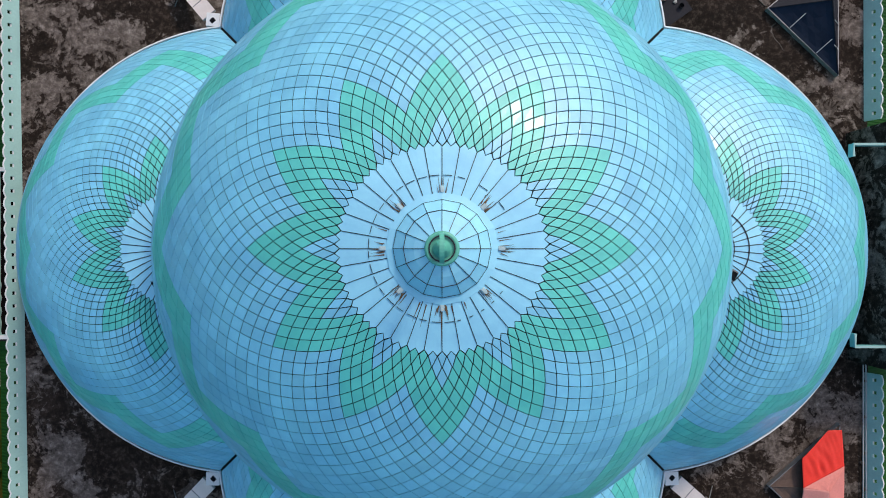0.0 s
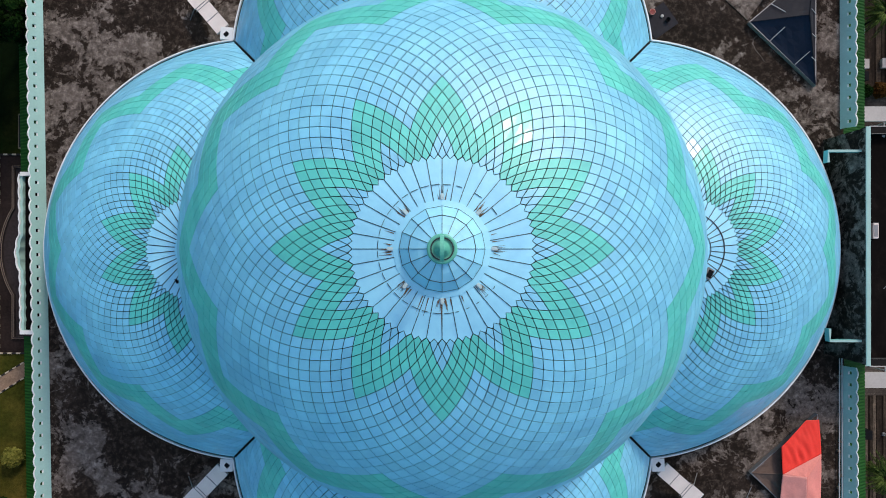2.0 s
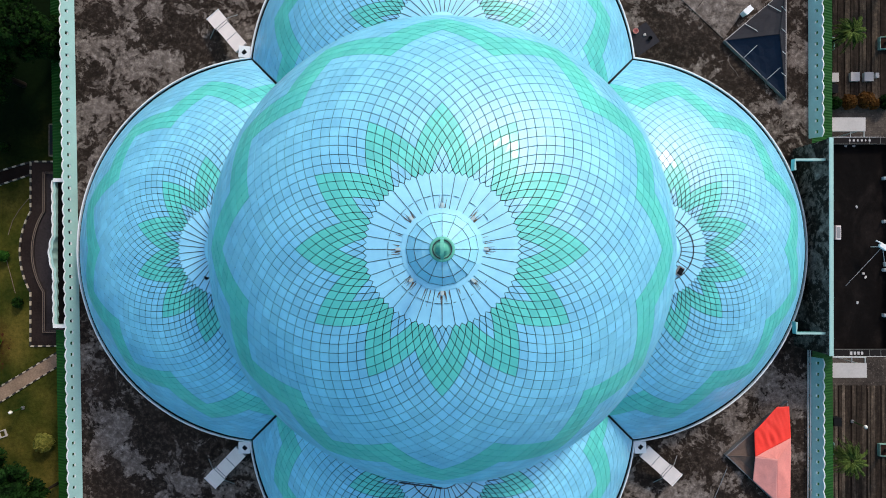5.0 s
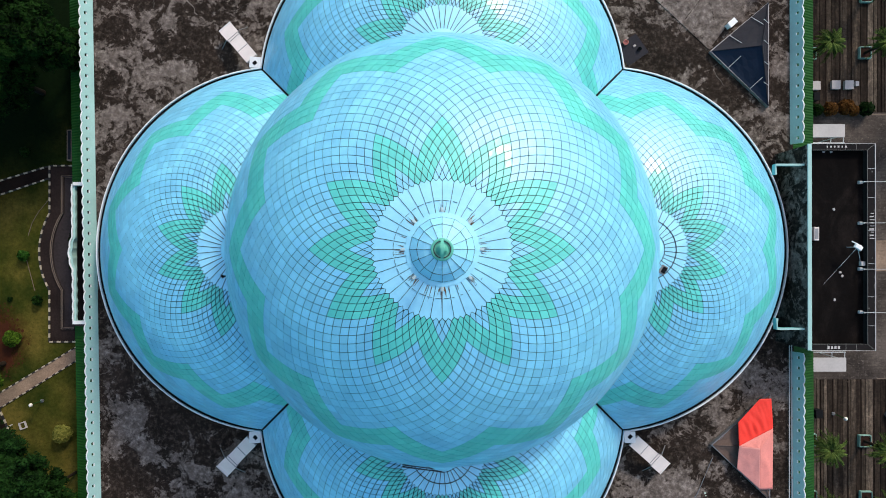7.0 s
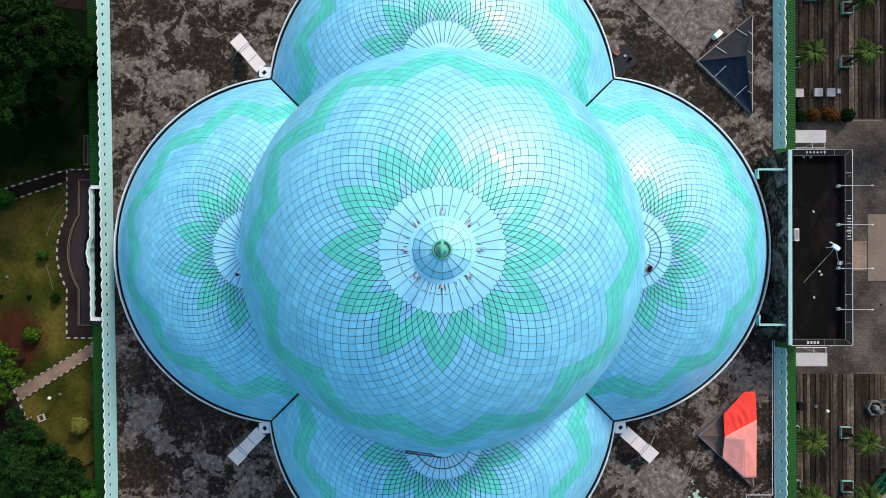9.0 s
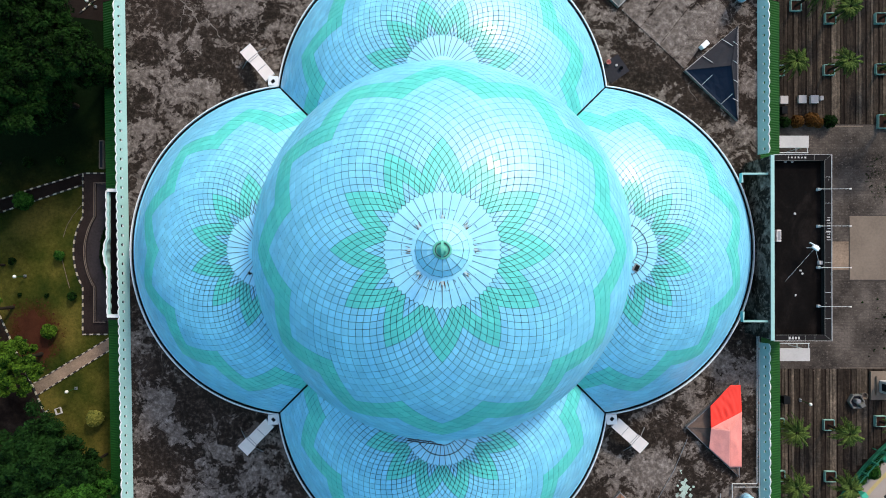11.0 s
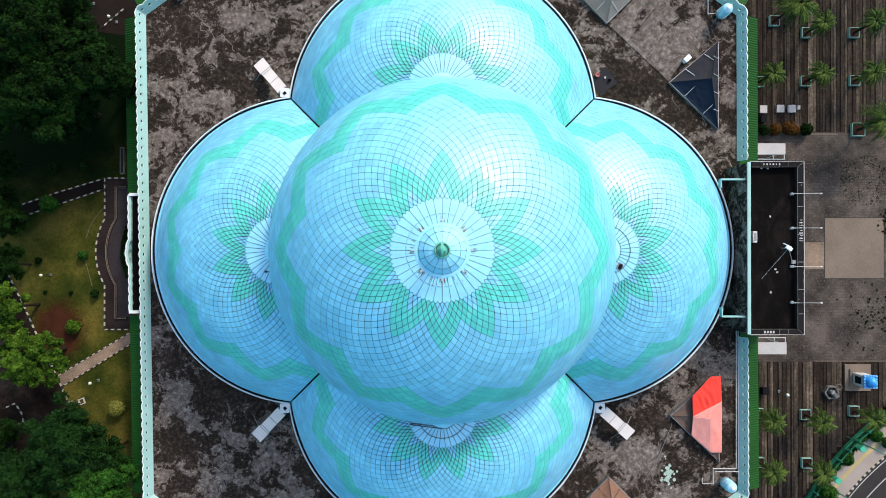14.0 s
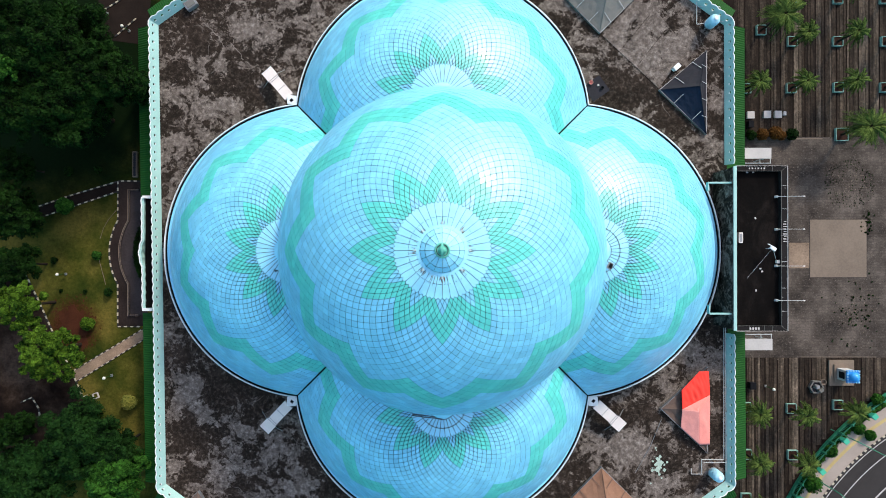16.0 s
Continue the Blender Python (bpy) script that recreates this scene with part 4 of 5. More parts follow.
screed = group_of("floor_roof_screed", "pale worn screed field with seams on the flat roof", "roof", kind="structure")
SC = ((20.87, 27.97), (24.62, 32.32), (27.12, 32.02), (31.81, 26.14), (28.13, 21.13))
part("screed_field", slab(SC, ROOF - 0.1, ROOF + 0.03), SCREED, screed)
part("seam_ridge", sweep([(*SC[0], ROOF + 0.025), (*SC[4], ROOF + 0.025)], 0.16, 0.05), SCREED, screed)
for k in (0.3, 0.6):
    part("seam_ridge", sweep([(*along(SC[0], SC[4], k), ROOF + 0.028), (*along(SC[1], SC[3], k), ROOF + 0.028)], 0.07, 0.03), ROOFC, screed)
for way in (((-30.9, 29.5), (-29, 27.7), (-28.4, 26.3), (-29, 25.4)),
            ((-30, 28.5), (-30.1, 27.4), (-29, 27.1)),
            ((-24.9, 29), (-26.7, 28), (-27.3, 26.8), (-28.2, 26.5)),
            ((-27.4, 26.8), (-26.3, 25.6), (-25.8, 24.6)),
            ((-30.1, 23), (-29, 23.9), (-28.2, 24.3)),
            ((-20.1, 26.3), (-21.6, 25.2), (-22.1, 24.6)),
            ((-23.9, -26.1), (-22.7, -28), (-23, -29.5))):
    path = []
    for a, b in zip(way, way[1:]):
        for k in range(6):
            x, y = along(a, b, k / 6)
            path.append((x + random.uniform(-0.10, 0.10), y + random.uniform(-0.10, 0.10), ROOF - 0.01))
    v, f = [], []
    for k, (x, y, z) in enumerate(path):
        w = random.uniform(0.025, 0.085) * (1.0 - 0.5 * k / len(path))
        v += [(x - w, y - w * 0.6, z), (x + w, y + w * 0.6, z), (x + w, y + w * 0.6, z + 0.016), (x - w, y - w * 0.6, z + 0.016)]
    for k in range(len(path) - 1):
        f += [(4 * k + q, 4 * k + (q + 1) % 4, 4 * k + 4 + (q + 1) % 4, 4 * k + 4 + q) for q in range(4)]
    tagged(part("trim_roof_crack", (v, f), CRACK), "pale sealed crack running over the flat roof", "crack", kind="structure")
spl = group_of("paint_splash", "spilled pale mint paint dried on the roof", "stain")
px0, py0 = (28.15, -28.03)
for i in range(46):
    a, q = random.uniform(0, 6.28), abs(random.gauss(0, 0.75))
    cx_, cy_, r0 = px0 + q * math.cos(a) * 0.8, py0 + q * math.sin(a) * 1.3, random.uniform(0.05, 0.28) * (1.15 - 0.3 * min(q, 2.5))
    ring_ = [(cx_ + (r0 + 0.4 * r0 * noise.noise(Vector((math.cos(t) * 1.7, math.sin(t) * 1.7, i * 3.1)))) * math.cos(t), cy_ + (r0 + 0.5 * r0 * noise.noise(Vector((math.cos(t) * 1.7, math.sin(t) * 1.7, i * 3.1)))) * math.sin(t)) for t in [2 * math.pi * s / 20 for s in range(20)]]
    part("splash_blot", slab(ring_, ROOF - 0.01, ROOF + 0.004 + 0.0004 * i), SPLASH, spl)

# ---- entrance canopy on the east side ----
C0, C1 = (35.43, 10.24), (41.75, -9.73)
CZ = 11.45
cw, cd = C1[0] - C0[0], C0[1] - C1[1]
cx0, cy0 = (C0[0] + C1[0]) / 2, (C0[1] + C1[1]) / 2
canopy = group_of("entrance_canopy", "tall entrance canopy with black felt roof and low kerb", "canopy")
part("roof_felt", box(cw - 0.7, cd - 0.9, 0.3, cx0 - 0.2, cy0, CZ - 0.9), FELT, canopy)
for nm, w, d, x, y in (("kerb_east", 0.75, cd, C1[0] - 0.375, cy0), ("kerb_north", cw - 0.76, 0.62, cx0 - 0.375, C0[1] - 0.31), ("kerb_south", cw - 0.76, 0.62, cx0 - 0.375, C1[1] + 0.31)):
    part("kerb", box(w, d, 0.75, x, y, CZ - 0.75, 0.01), KERBF, canopy, "grimy dark felt kerb")
part("white_edge", sweep([(C0[0] + 0.1, C0[1], CZ), (C1[0], C0[1], CZ), (C1[0], C1[1], CZ), (C0[0] + 0.1, C1[1], CZ)], 0.07, 0.05), LIGHTC, canopy, "thin white edge")
part("inner_edge", sweep([(C0[0] + 0.3, C0[1] - 0.62, CZ), (C1[0] - 0.75, C0[1] - 0.62, CZ), (C1[0] - 0.75, C1[1] + 0.62, CZ), (C0[0] + 0.3, C1[1] + 0.62, CZ)], 0.04, 0.03), ASHS, canopy)
for k in (0.12, 0.26, 0.42, 0.58, 0.74, 0.88):
    part("kerb_joint", box(0.74, 0.032, 0.012, C1[0] - 0.375, C0[1] + (C1[1] - C0[1]) * k, CZ + 0.001), PIPE, canopy)
part("west_wall", box(0.45, cd - 0.3, CZ - ROOF + 0.4, C0[0] - 0.1, cy0, ROOF - 0.3, 0.02), ROOFC, canopy, "blackened weathered wall")
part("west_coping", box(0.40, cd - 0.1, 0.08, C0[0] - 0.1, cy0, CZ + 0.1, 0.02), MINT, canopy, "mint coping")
for s in (-1, 1):
    part("side_wall", box(cw - 1.2, 0.4, CZ - 0.9, cx0 - 0.3, cy0 + s * (cd / 2 - 0.9), 0), TEAL, canopy)
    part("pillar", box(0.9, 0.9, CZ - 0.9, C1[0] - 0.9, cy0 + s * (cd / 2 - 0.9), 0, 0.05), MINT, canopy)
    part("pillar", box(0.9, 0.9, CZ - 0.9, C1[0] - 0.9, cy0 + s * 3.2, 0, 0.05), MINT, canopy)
for i in range(9):
    part("sign_bar", box(0.30 + 0.08 * (i % 3), 0.07 + 0.05 * (i % 2), 0.012, C1[0] - 0.30 - 0.05 * (i % 2), 3.5 - 0.30 * i, CZ + 0.002), LIGHTC, canopy, "unreadable white mark")
for i in range(9):
    part("flake", box(random.uniform(0.04, 0.10), random.uniform(0.06, 0.20), 0.010, C1[0] - random.choice((0.10, 0.62, 0.30)), random.uniform(C1[1] + 0.8, C0[1] - 0.8), CZ + 0.002 + 0.0003 * i), ASHS, canopy, "flake of old paint")
for s in (1, -1):
    yk = C0[1] if s > 0 else C1[1]
    part("mitre_joint", sweep([(C1[0] - 0.06, yk - s * 0.06, CZ), (C1[0] - 0.72, yk - s * 0.60, CZ)], 0.035, 0.012), ASHS, canopy)
    for k in (0.25, 0.6, 0.8):
        part("kerb_joint", box(0.035, 0.60, 0.012, C0[0] + 0.4 + (cw - 1.2) * k, yk - s * 0.31, CZ + 0.001), ASHS, canopy)
for i in range(6):
    part("sign_bar", box(0.12 + 0.05 * (i % 2), 0.18, 0.012, C0[0] + 1.7 + 0.36 * i, C0[1] - 0.3, CZ + 0.002), LIGHTC, canopy, "unreadable white mark")
for i in range(4):
    part("sign_bar", box(0.2, 0.28, 0.012, C0[0] + 1.8 + 0.33 * i, C1[1] + 0.3, CZ + 0.002), LIGHTC, canopy, "unreadable white mark")


def floodlight(y):
    g = group_of("floodlight", "grey floodlight on a long arm over the canopy edge", "floodlight", "floodlights along the canopy", at=pose(C1[0] - 1.15, y, CZ - 0.6))
    part("base_plate", box(0.3, 0.3, 0.35, 0, 0, 0, 0.03), PIPE, g)
    part("arm", rod((0, 0, 0.75), (2.9, 0, 0.95), 0.026), PIPE, g)
    part("post", rod((0, 0, 0.3), (0, 0, 0.8), 0.06), PIPE, g)
    b = box(0.22, 0.14, 0.12, 2.95, 0, 0.85, 0.02)
    part("lamp_head", b, GREYM, g)


for py in (6.54, 2.58, -1.87, -6.04):
    floodlight(py)
ac = group_of("outdoor_unit", "pale box unit standing on the canopy roof", "air conditioner", at=pose(*(36.17, 1.55), CZ - 0.6))
part("casing", box(0.5, 1.3, 0.5, 0, 0, 0, 0.04), GREYM, ac)
part("top_grille", box(0.32, 1.0, 0.015, 0, 0, 0.501), STEEL, ac)
dish = group_of("antenna", "white antenna box on a mast with stay wires", "antenna", at=pose(*(39.44, 0.25), CZ - 0.6))
part("mast", rod((0, 0, 0), (0, 0, 1.5), 0.04), PIPE, dish)
m0 = box(0.75, 0.42, 0.25, 0, 0, 1.4, 0.03)
m0.transform(Matrix.Rotation(radians(-35), 4, "Z"))
part("antenna_box", m0, WHITE, dish)
part("side_arm", rod((-0.6, 0.55, 1.5), (0.3, 0.1, 1.5), 0.06), WHITE, dish)
part("stay_wire", rod((0, 0, 1.45), (-2.3, -3.6, 0.02), 0.015), PIPE, dish)
part("stay_wire", rod((0, 0, 1.45), (1.3, -1.5, 0.02), 0.025), PIPE, dish)
part("anchor_block", box(0.42, 0.42, 0.35, 1.35, -1.6, 0, 0.03), LIGHTC, dish)
for k, p in enumerate(((38.76, -2.21), (38.96, -2.55), (38.21, -4.88), (38.15, 3.94), (37.14, 9.55), (37.89, 9.55))):
    s = tagged(part("litter", box(0.26, 0.2, 0.08, 0, 0, 0, 0.03), LIGHTC), "white scrap lying on black felt", "litter", "scraps on the canopy")
    s.matrix_world = pose(p[0], p[1], CZ - 0.598, 0, 0, 40 * k)

# link beams between the dome foot and the canopy
for nm, pts in (("trim_link_north", ((32.35, 7.29), (32.35, 8.25), (35.29, 8.25))), ("trim_link_south", ((32.46, -6.65), (32.46, -7.68), (35.26, -7.68)))):
    tagged(part(nm, sweep([(x, y, ROOF + 4.15) for x, y in pts], 0.16, 0.55), TEAL), "teal link beam between dome and canopy", "beam", kind="structure")
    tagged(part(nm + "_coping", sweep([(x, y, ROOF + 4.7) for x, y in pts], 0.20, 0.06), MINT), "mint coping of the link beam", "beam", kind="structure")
for s, p, q in ((1, (40.41, 13.78), (44.13, 12.34)), (-1, (40.52, -11.84), (44.23, -13.35))):
    g = group_of("porch_roof", "white flat porch roof on thin posts", "porch", "small porch roofs")
    part("roof_slab", slab([(p[0], p[1]), (q[0], p[1]), (q[0], q[1]), (p[0], q[1])], 3.8, 4.0), LIGHTC, g)
    for x, y in ((q[0] - 0.2, p[1] - 0.2), (q[0] - 0.2, q[1] + 0.2), (p[0] + 0.4, p[1] - 0.2), (p[0] + 0.4, q[1] + 0.2)):
        part("post", rod((x, y, 0), (x, y, 3.8), 0.06), PIPE, g)
    yy = q[1] - 0.6 if s > 0 else p[1] + 0.6
    part("frame_bar", rod((p[0], yy, 3.9), (q[0], yy, 3.9), 0.05), PIPE, g)
    part("frame_bar", rod((q[0] - 0.1, yy, 3.9), (q[0] - 0.1, q[1] if s > 0 else p[1], 3.9), 0.05), PIPE, g)
    part("frame_bar", rod((q[0] - 1.5, yy, 3.9), (q[0] - 1.5, q[1] if s > 0 else p[1], 3.9), 0.05), PIPE, g)

# ---- west portal with a scalloped front ----
portal = group_of("west_portal", "mint portal front with scalloped white coping and dark gap", "portal")
W0, W1 = (-39.32, 6.99), (-39.15, -7.69)
line = []
n = 150
for i in range(n + 1):
    k = i / n
    x, y = along(W0, W1, k)
    bulge = 0.40 * max(0.0, math.cos(math.pi * (k - 0.5) / 0.26)) if abs(k - 0.5) < 0.13 else 0.0
    line.append((x - bulge - 0.10 * abs(math.sin(math.pi * 13 * k)), y, 0))
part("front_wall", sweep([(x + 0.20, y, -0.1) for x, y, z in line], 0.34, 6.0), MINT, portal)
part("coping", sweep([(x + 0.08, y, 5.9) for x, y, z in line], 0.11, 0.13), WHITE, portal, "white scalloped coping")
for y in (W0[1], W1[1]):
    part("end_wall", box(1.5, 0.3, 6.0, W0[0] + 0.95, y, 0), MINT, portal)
    part("end_coping", box(1.3, 0.36, 0.1, W0[0] + 0.85, y, 6.001), WHITE, portal)
part("portal_roof", box(1.5, W0[1] - W1[1] - 0.4, 0.2, W0[0] + 1.15, (W0[1] + W1[1]) / 2, 5.45), BITUMEN, portal, "black felt roof")

# ---- east side: plaza, road, fence ----
def circle3(a, b, c):
    ax, ay, bx, by, qx, qy = *a, *b, *c
    d = 2 * (ax * (by - qy) + bx * (qy - ay) + qx * (ay - by))
    ux = ((ax * ax + ay * ay) * (by - qy) + (bx * bx + by * by) * (qy - ay) + (qx * qx + qy * qy) * (ay - by)) / d
    uy = ((ax * ax + ay * ay) * (qx - bx) + (bx * bx + by * by) * (ax - qx) + (qx * qx + qy * qy) * (bx - ax)) / d
    return ux, uy, math.dist((ux, uy), a)


FX, FY, FR = circle3((62.49, -20.19), (54.50, -26.56), (48.91, -34.20))
KX, KY, KR = circle3((61.36, -26.56), (58.16, -29.18), (53.69, -34.20))
EAST = 39.67
Y1, Y2 = 16.02, -15.09
tagged(part("pavement_plaza", slab([(EAST, Y2), (110.0, Y2), (110.0, Y1), (EAST, Y1)], -0.3, 0.03), PLAZA), "worn brown-grey plaza paving with dark stains", "pavement", kind="structure")
tagged(part("pavement_bed_north", slab([(EAST, Y1), (110.0, Y1), (110.0, 70.0), (EAST, 70.0)], -0.3, 0.005), MUDPATH), "dark bed below paving strips", "pavement", kind="structure")
tagged(part("pavement_bed_south", slab([(EAST, -70.0), (110.0, -70.0), (110.0, Y2), (EAST, Y2)], -0.3, 0.005), MUDPATH), "dark bed below paving strips", "pavement", kind="structure")


def strips(owner, x0, x1, ylo, yhi):
    x, k = x0, 0
    while x < x1:
        w = 0.24 + 0.46 * random.random()
        y = ylo(x + w / 2)
        while y < yhi - 0.5:
            l = min(random.uniform(16.0, 45.0), yhi - y)
            b = box(w - 0.04, l - 0.04, 0.05 + 0.012 * random.random(), x + w / 2, y + l / 2, 0.0)
            part("paving_strip", b, STRIP, owner)
            y += l
        x += w + (0.16 if k % 3 == 2 else 0.02)
        k += 1


# slabs and lines on the plaza
S0, S1 = (51.86, 4.37), (59.82, -3.77)
g = tagged(part("pavement_slab", slab([S0, (S1[0], S0[1]), S1, (S0[0], S1[1])], 0.0, 0.06), SLABM), "square pale concrete slab in the plaza", "pavement", kind="structure")
tagged(part("trim_slab_seam", sweep([(S0[0] - 0.06, S0[1] + 0.06, 0.028), (S1[0] + 0.06, S0[1] + 0.06, 0.028), (S1[0] + 0.06, S1[1] - 0.06, 0.028), (S0[0] - 0.06, S1[1] - 0.06, 0.028)], 0.09, 0.012, True), ASPHALT), "dark seam round the pale slab", "joint", kind="structure")
S2, S3 = (48.90, 1.10), (51.74, -2.49)
tagged(part("pavement_brick_pad", slab([S2, (S3[0], S2[1]), S3, (S2[0], S3[1])], 0.0, 0.05), PEBBLE), "brick pad between canopy and slab", "pavement", kind="structure")
L0, L1 = (50.62, -15.01), (61.15, -15.01)
tagged(part("trim_plaza_line", sweep([(*L0, 0.03), (*L1, 0.03)], 0.08, 0.03), SLABM), "white line across the plaza", "line", kind="structure")
L2, L3 = (49.25, 15.78), (53.64, 15.78)
tagged(part("trim_plaza_line_north", sweep([(*L2, 0.03), (*L3, 0.03)], 0.14, 0.03), SLABM), "pale line across the plaza", "line", kind="structure")

# pavement, kerb and road that curve away in the south-east

def ring_sheet(x, y, r0, r1, a0, a1, n, z):
    v, f = [], []
    for i in range(n + 1):
        a = radians(a0 + (a1 - a0) * i / n)
        for r in (r0, r1):
            v.append((x + r * math.cos(a), y + r * math.sin(a), z))
    for i in range(n):
        f.append((2 * i, 2 * i + 1, 2 * i + 3, 2 * i + 2))
    return v, f


A0, A1 = 60.0, 215.0
tagged(part("road", ring_sheet(KX, KY, 0.5, KR - 0.2, A0, A1, 90, 0.02), ASPHALT), "dark asphalt road in a bend", "road", kind="structure")
tagged(part("pavement_walk", ring_sheet(KX, KY, KR - 0.1, KR + 3.2, A0, A1, 90, 0.14), WALK), "pale pavement along the road", "pavement", kind="structure")
tagged(part("pavement_tactile", ring_sheet(KX, KY, KR + 1.5, KR + 1.95, A0, A1, 90, 0.146), YELLOW), "worn yellow tactile strip", "pavement", kind="structure")
tagged(part("trim_hedge_bed", ring_sheet(KX, KY, KR + 3.2, FR + 0.0, A0, A1, 90, 0.10), MUDPATH), "planting bed along the fence", "bed", kind="structure")
for nm, r0, r1 in (("trim_road_line", KR - 0.75, KR - 0.64), ("trim_road_line_inner", KR - 2.6, KR - 2.48), ("trim_road_line_far", KR - 6.2, KR - 6.0)):
    tagged(part(nm, ring_sheet(KX, KY, r0, r1, A0, A1, 90, 0.026), LIGHTC), "white road line", "road marking", kind="structure")


def kerb_line(label, pts, w=0.15, h=0.16, block=0.48, ground=0.0):
    """Painted kerb blocks, black and white in turn, along a line in plan."""
    g = group_of("painted_kerb", label, "kerb", kind="structure")
    k, shared = 0, {}
    for a, b in zip(pts, pts[1:]):
        l = math.dist(a, b)
        n = max(1, round(l / block))
        turn = math.degrees(math.atan2(b[1] - a[1], b[0] - a[0]))
        for i in range(n):
            p = along(a, b, (i + 0.5) / n)
            key = (k % 2, round(l / n, 2))
            if key not in shared:
                bm = box(l / n - 0.02, w, h, 0, 0, 0)
                me = bpy.data.meshes.new("kerb_block")
                bm.to_mesh(me)
                bm.free()
                me.materials.append(KERBW if k % 2 else KERBB)
                shared[key] = me
            o = new("kerb_block", shared[key])
            o.parent = g
            o.matrix_basis = pose(p[0], p[1], ground, 0, 0, turn)
            k += 1
    return g


kerb_line("black and white painted kerb along the road", arc(KX, KY, KR - 0.15, 95, 190, 70), 0.25, 0.2, 0.5)

fence = group_of("fence", "bright green metal fence with posts along the pavement", "fence")
fa = arc(FX, FY, FR, 95, 190, 34)
for a, b in zip(fa, fa[1:]):
    part("post", box(0.22, 0.22, 1.5, a[0], a[1], 0, 0.02), POSTG, fence)
    for z in (0.35, 1.25):
        part("rail", rod((*a, z), (*b, z), 0.06, 6), POSTG, fence)
    for i in range(1, 8):
        p = along(a, b, i / 8)
        part("picket", box(0.05, 0.05, 1.35, p[0], p[1], 0.05), POSTG, fence)
part("plinth", sweep([(x, y, 0.0) for x, y in fa], 0.24, 0.45), POSTG, fence, "green painted plinth")
for p in ((59.85, -22.98), (55.86, -26.40), (52.58, -30.62), (49.79, -34.60)):
    gp = group_of("gate_pillar", "bright green square pillar beside the fence", "pillar", "pillars along the fence", at=pose(p[0], p[1], 0, 0, 0, 40))
    part("shaft", box(0.6, 0.6, 1.5, 0, 0, 0, 0.04), PILLG, gp)
    part("pillar_cap", box(0.74, 0.74, 0.14, 0, 0, 1.5, 0.03), PILLG, gp)

# ---- plants ----
def leaf_cloud(centres, count, size, seed, flat=0.50, up=0.35):
    """Many small leaf blades spread over the shells of a few overlapping lobes (x, y, z, radius)."""
    rng = np.random.default_rng(seed)
    c = np.array(centres, float)
    wts = c[:, 3] ** 2
    pick = rng.choice(len(c), count, p=wts / wts.sum())
    d = rng.normal(size=(count, 3))
    d /= np.linalg.norm(d, axis=1)[:, None]
    d[:, 2] = np.where(d[:, 2] < -0.25, -d[:, 2], d[:, 2])
    rad = c[pick, 3] * (0.55 + 0.60 * rng.random(count))
    pos = c[pick, :3] + d * rad[:, None] * np.array([1, 1, 0.8])
    nrm = d + rng.normal(scale=flat, size=(count, 3)) + np.array([0, 0, up])
    nrm /= np.linalg.norm(nrm, axis=1)[:, None]
    t = np.cross(nrm, rng.normal(size=(count, 3)))
    t /= np.linalg.norm(t, axis=1)[:, None]
    b = np.cross(nrm, t)
    s = size * (0.6 + 0.8 * rng.random(count))[:, None]
    quads = np.stack([pos - t * s, pos - b * s * 0.45 + nrm * s * 0.12, pos + t * s, pos + b * s * 0.45 + nrm * s * 0.12], 1).reshape(-1, 3)
    f = np.arange(count * 4).reshape(-1, 4)
    return quads.tolist(), f.tolist()


def tree(x, y, radius, height, leaf, label, seed, leaves=9000, size=0.30):
    """Trunk, limbs inside the crown and a domed crown of many leafy tufts with gaps between."""
    rng = random.Random(seed)
    g = group_of("tree", label, "tree", "trees west of the hall", at=pose(x, y, 0))
    trunk_h = height * 0.5
    part("trunk", rod((0, 0, -0.1), (0.2, 0.1, trunk_h), 0.32 * radius / 5, 10, 0.18 * radius / 5), BARK, g)
    airy = leaf is LEAF_LITE
    lobes = [(0, 0, height - radius * 0.55, radius * (0.30 if airy else 0.45))]
    n = int((26 if airy else 30) + 6 * radius)
    wob = [rng.uniform(0, 6.28) for _ in range(3)]
    for i in range(n):
        a = 2 * math.pi * i * 0.381966 + rng.uniform(-0.3, 0.3)
        edge = radius * (0.86 + 0.10 * math.sin(2 * a + wob[0]) + 0.09 * math.sin(3 * a + wob[1]) + 0.06 * math.sin(5 * a + wob[2]))
        q = edge * math.sqrt((i + 0.5) / n) * rng.uniform(0.86, 1.0)
        r = (radius * rng.uniform(0.10, 0.19) + 0.12) * (0.78 if airy else 1.0)
        h = height - 0.62 * q * q / radius - radius * 0.16 + rng.uniform(-0.55, 0.45)
        c, s = math.cos(a), math.sin(a)
        for k in range(3):
            lobes.append((q * c + rng.gauss(0, 0.55 * r), q * s + rng.gauss(0, 0.55 * r), h + rng.gauss(0, 0.3 * r), r * rng.uniform(0.45, 0.9)))
        if not airy and i % 2:
            lobes.append((q * 0.85 * c, q * 0.85 * s, height * rng.uniform(0.38, 0.68), r * rng.uniform(0.9, 1.5)))
        if i % 5 == 0:
            part("limb", rod((0.15, 0.08, trunk_h * rng.uniform(0.75, 0.98)), (q * 0.7 * c, q * 0.7 * s, h - r - 0.5), 0.12 * radius / 5, 6, 0.03), BARK, g)
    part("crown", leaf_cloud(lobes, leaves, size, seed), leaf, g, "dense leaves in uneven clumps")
    return g


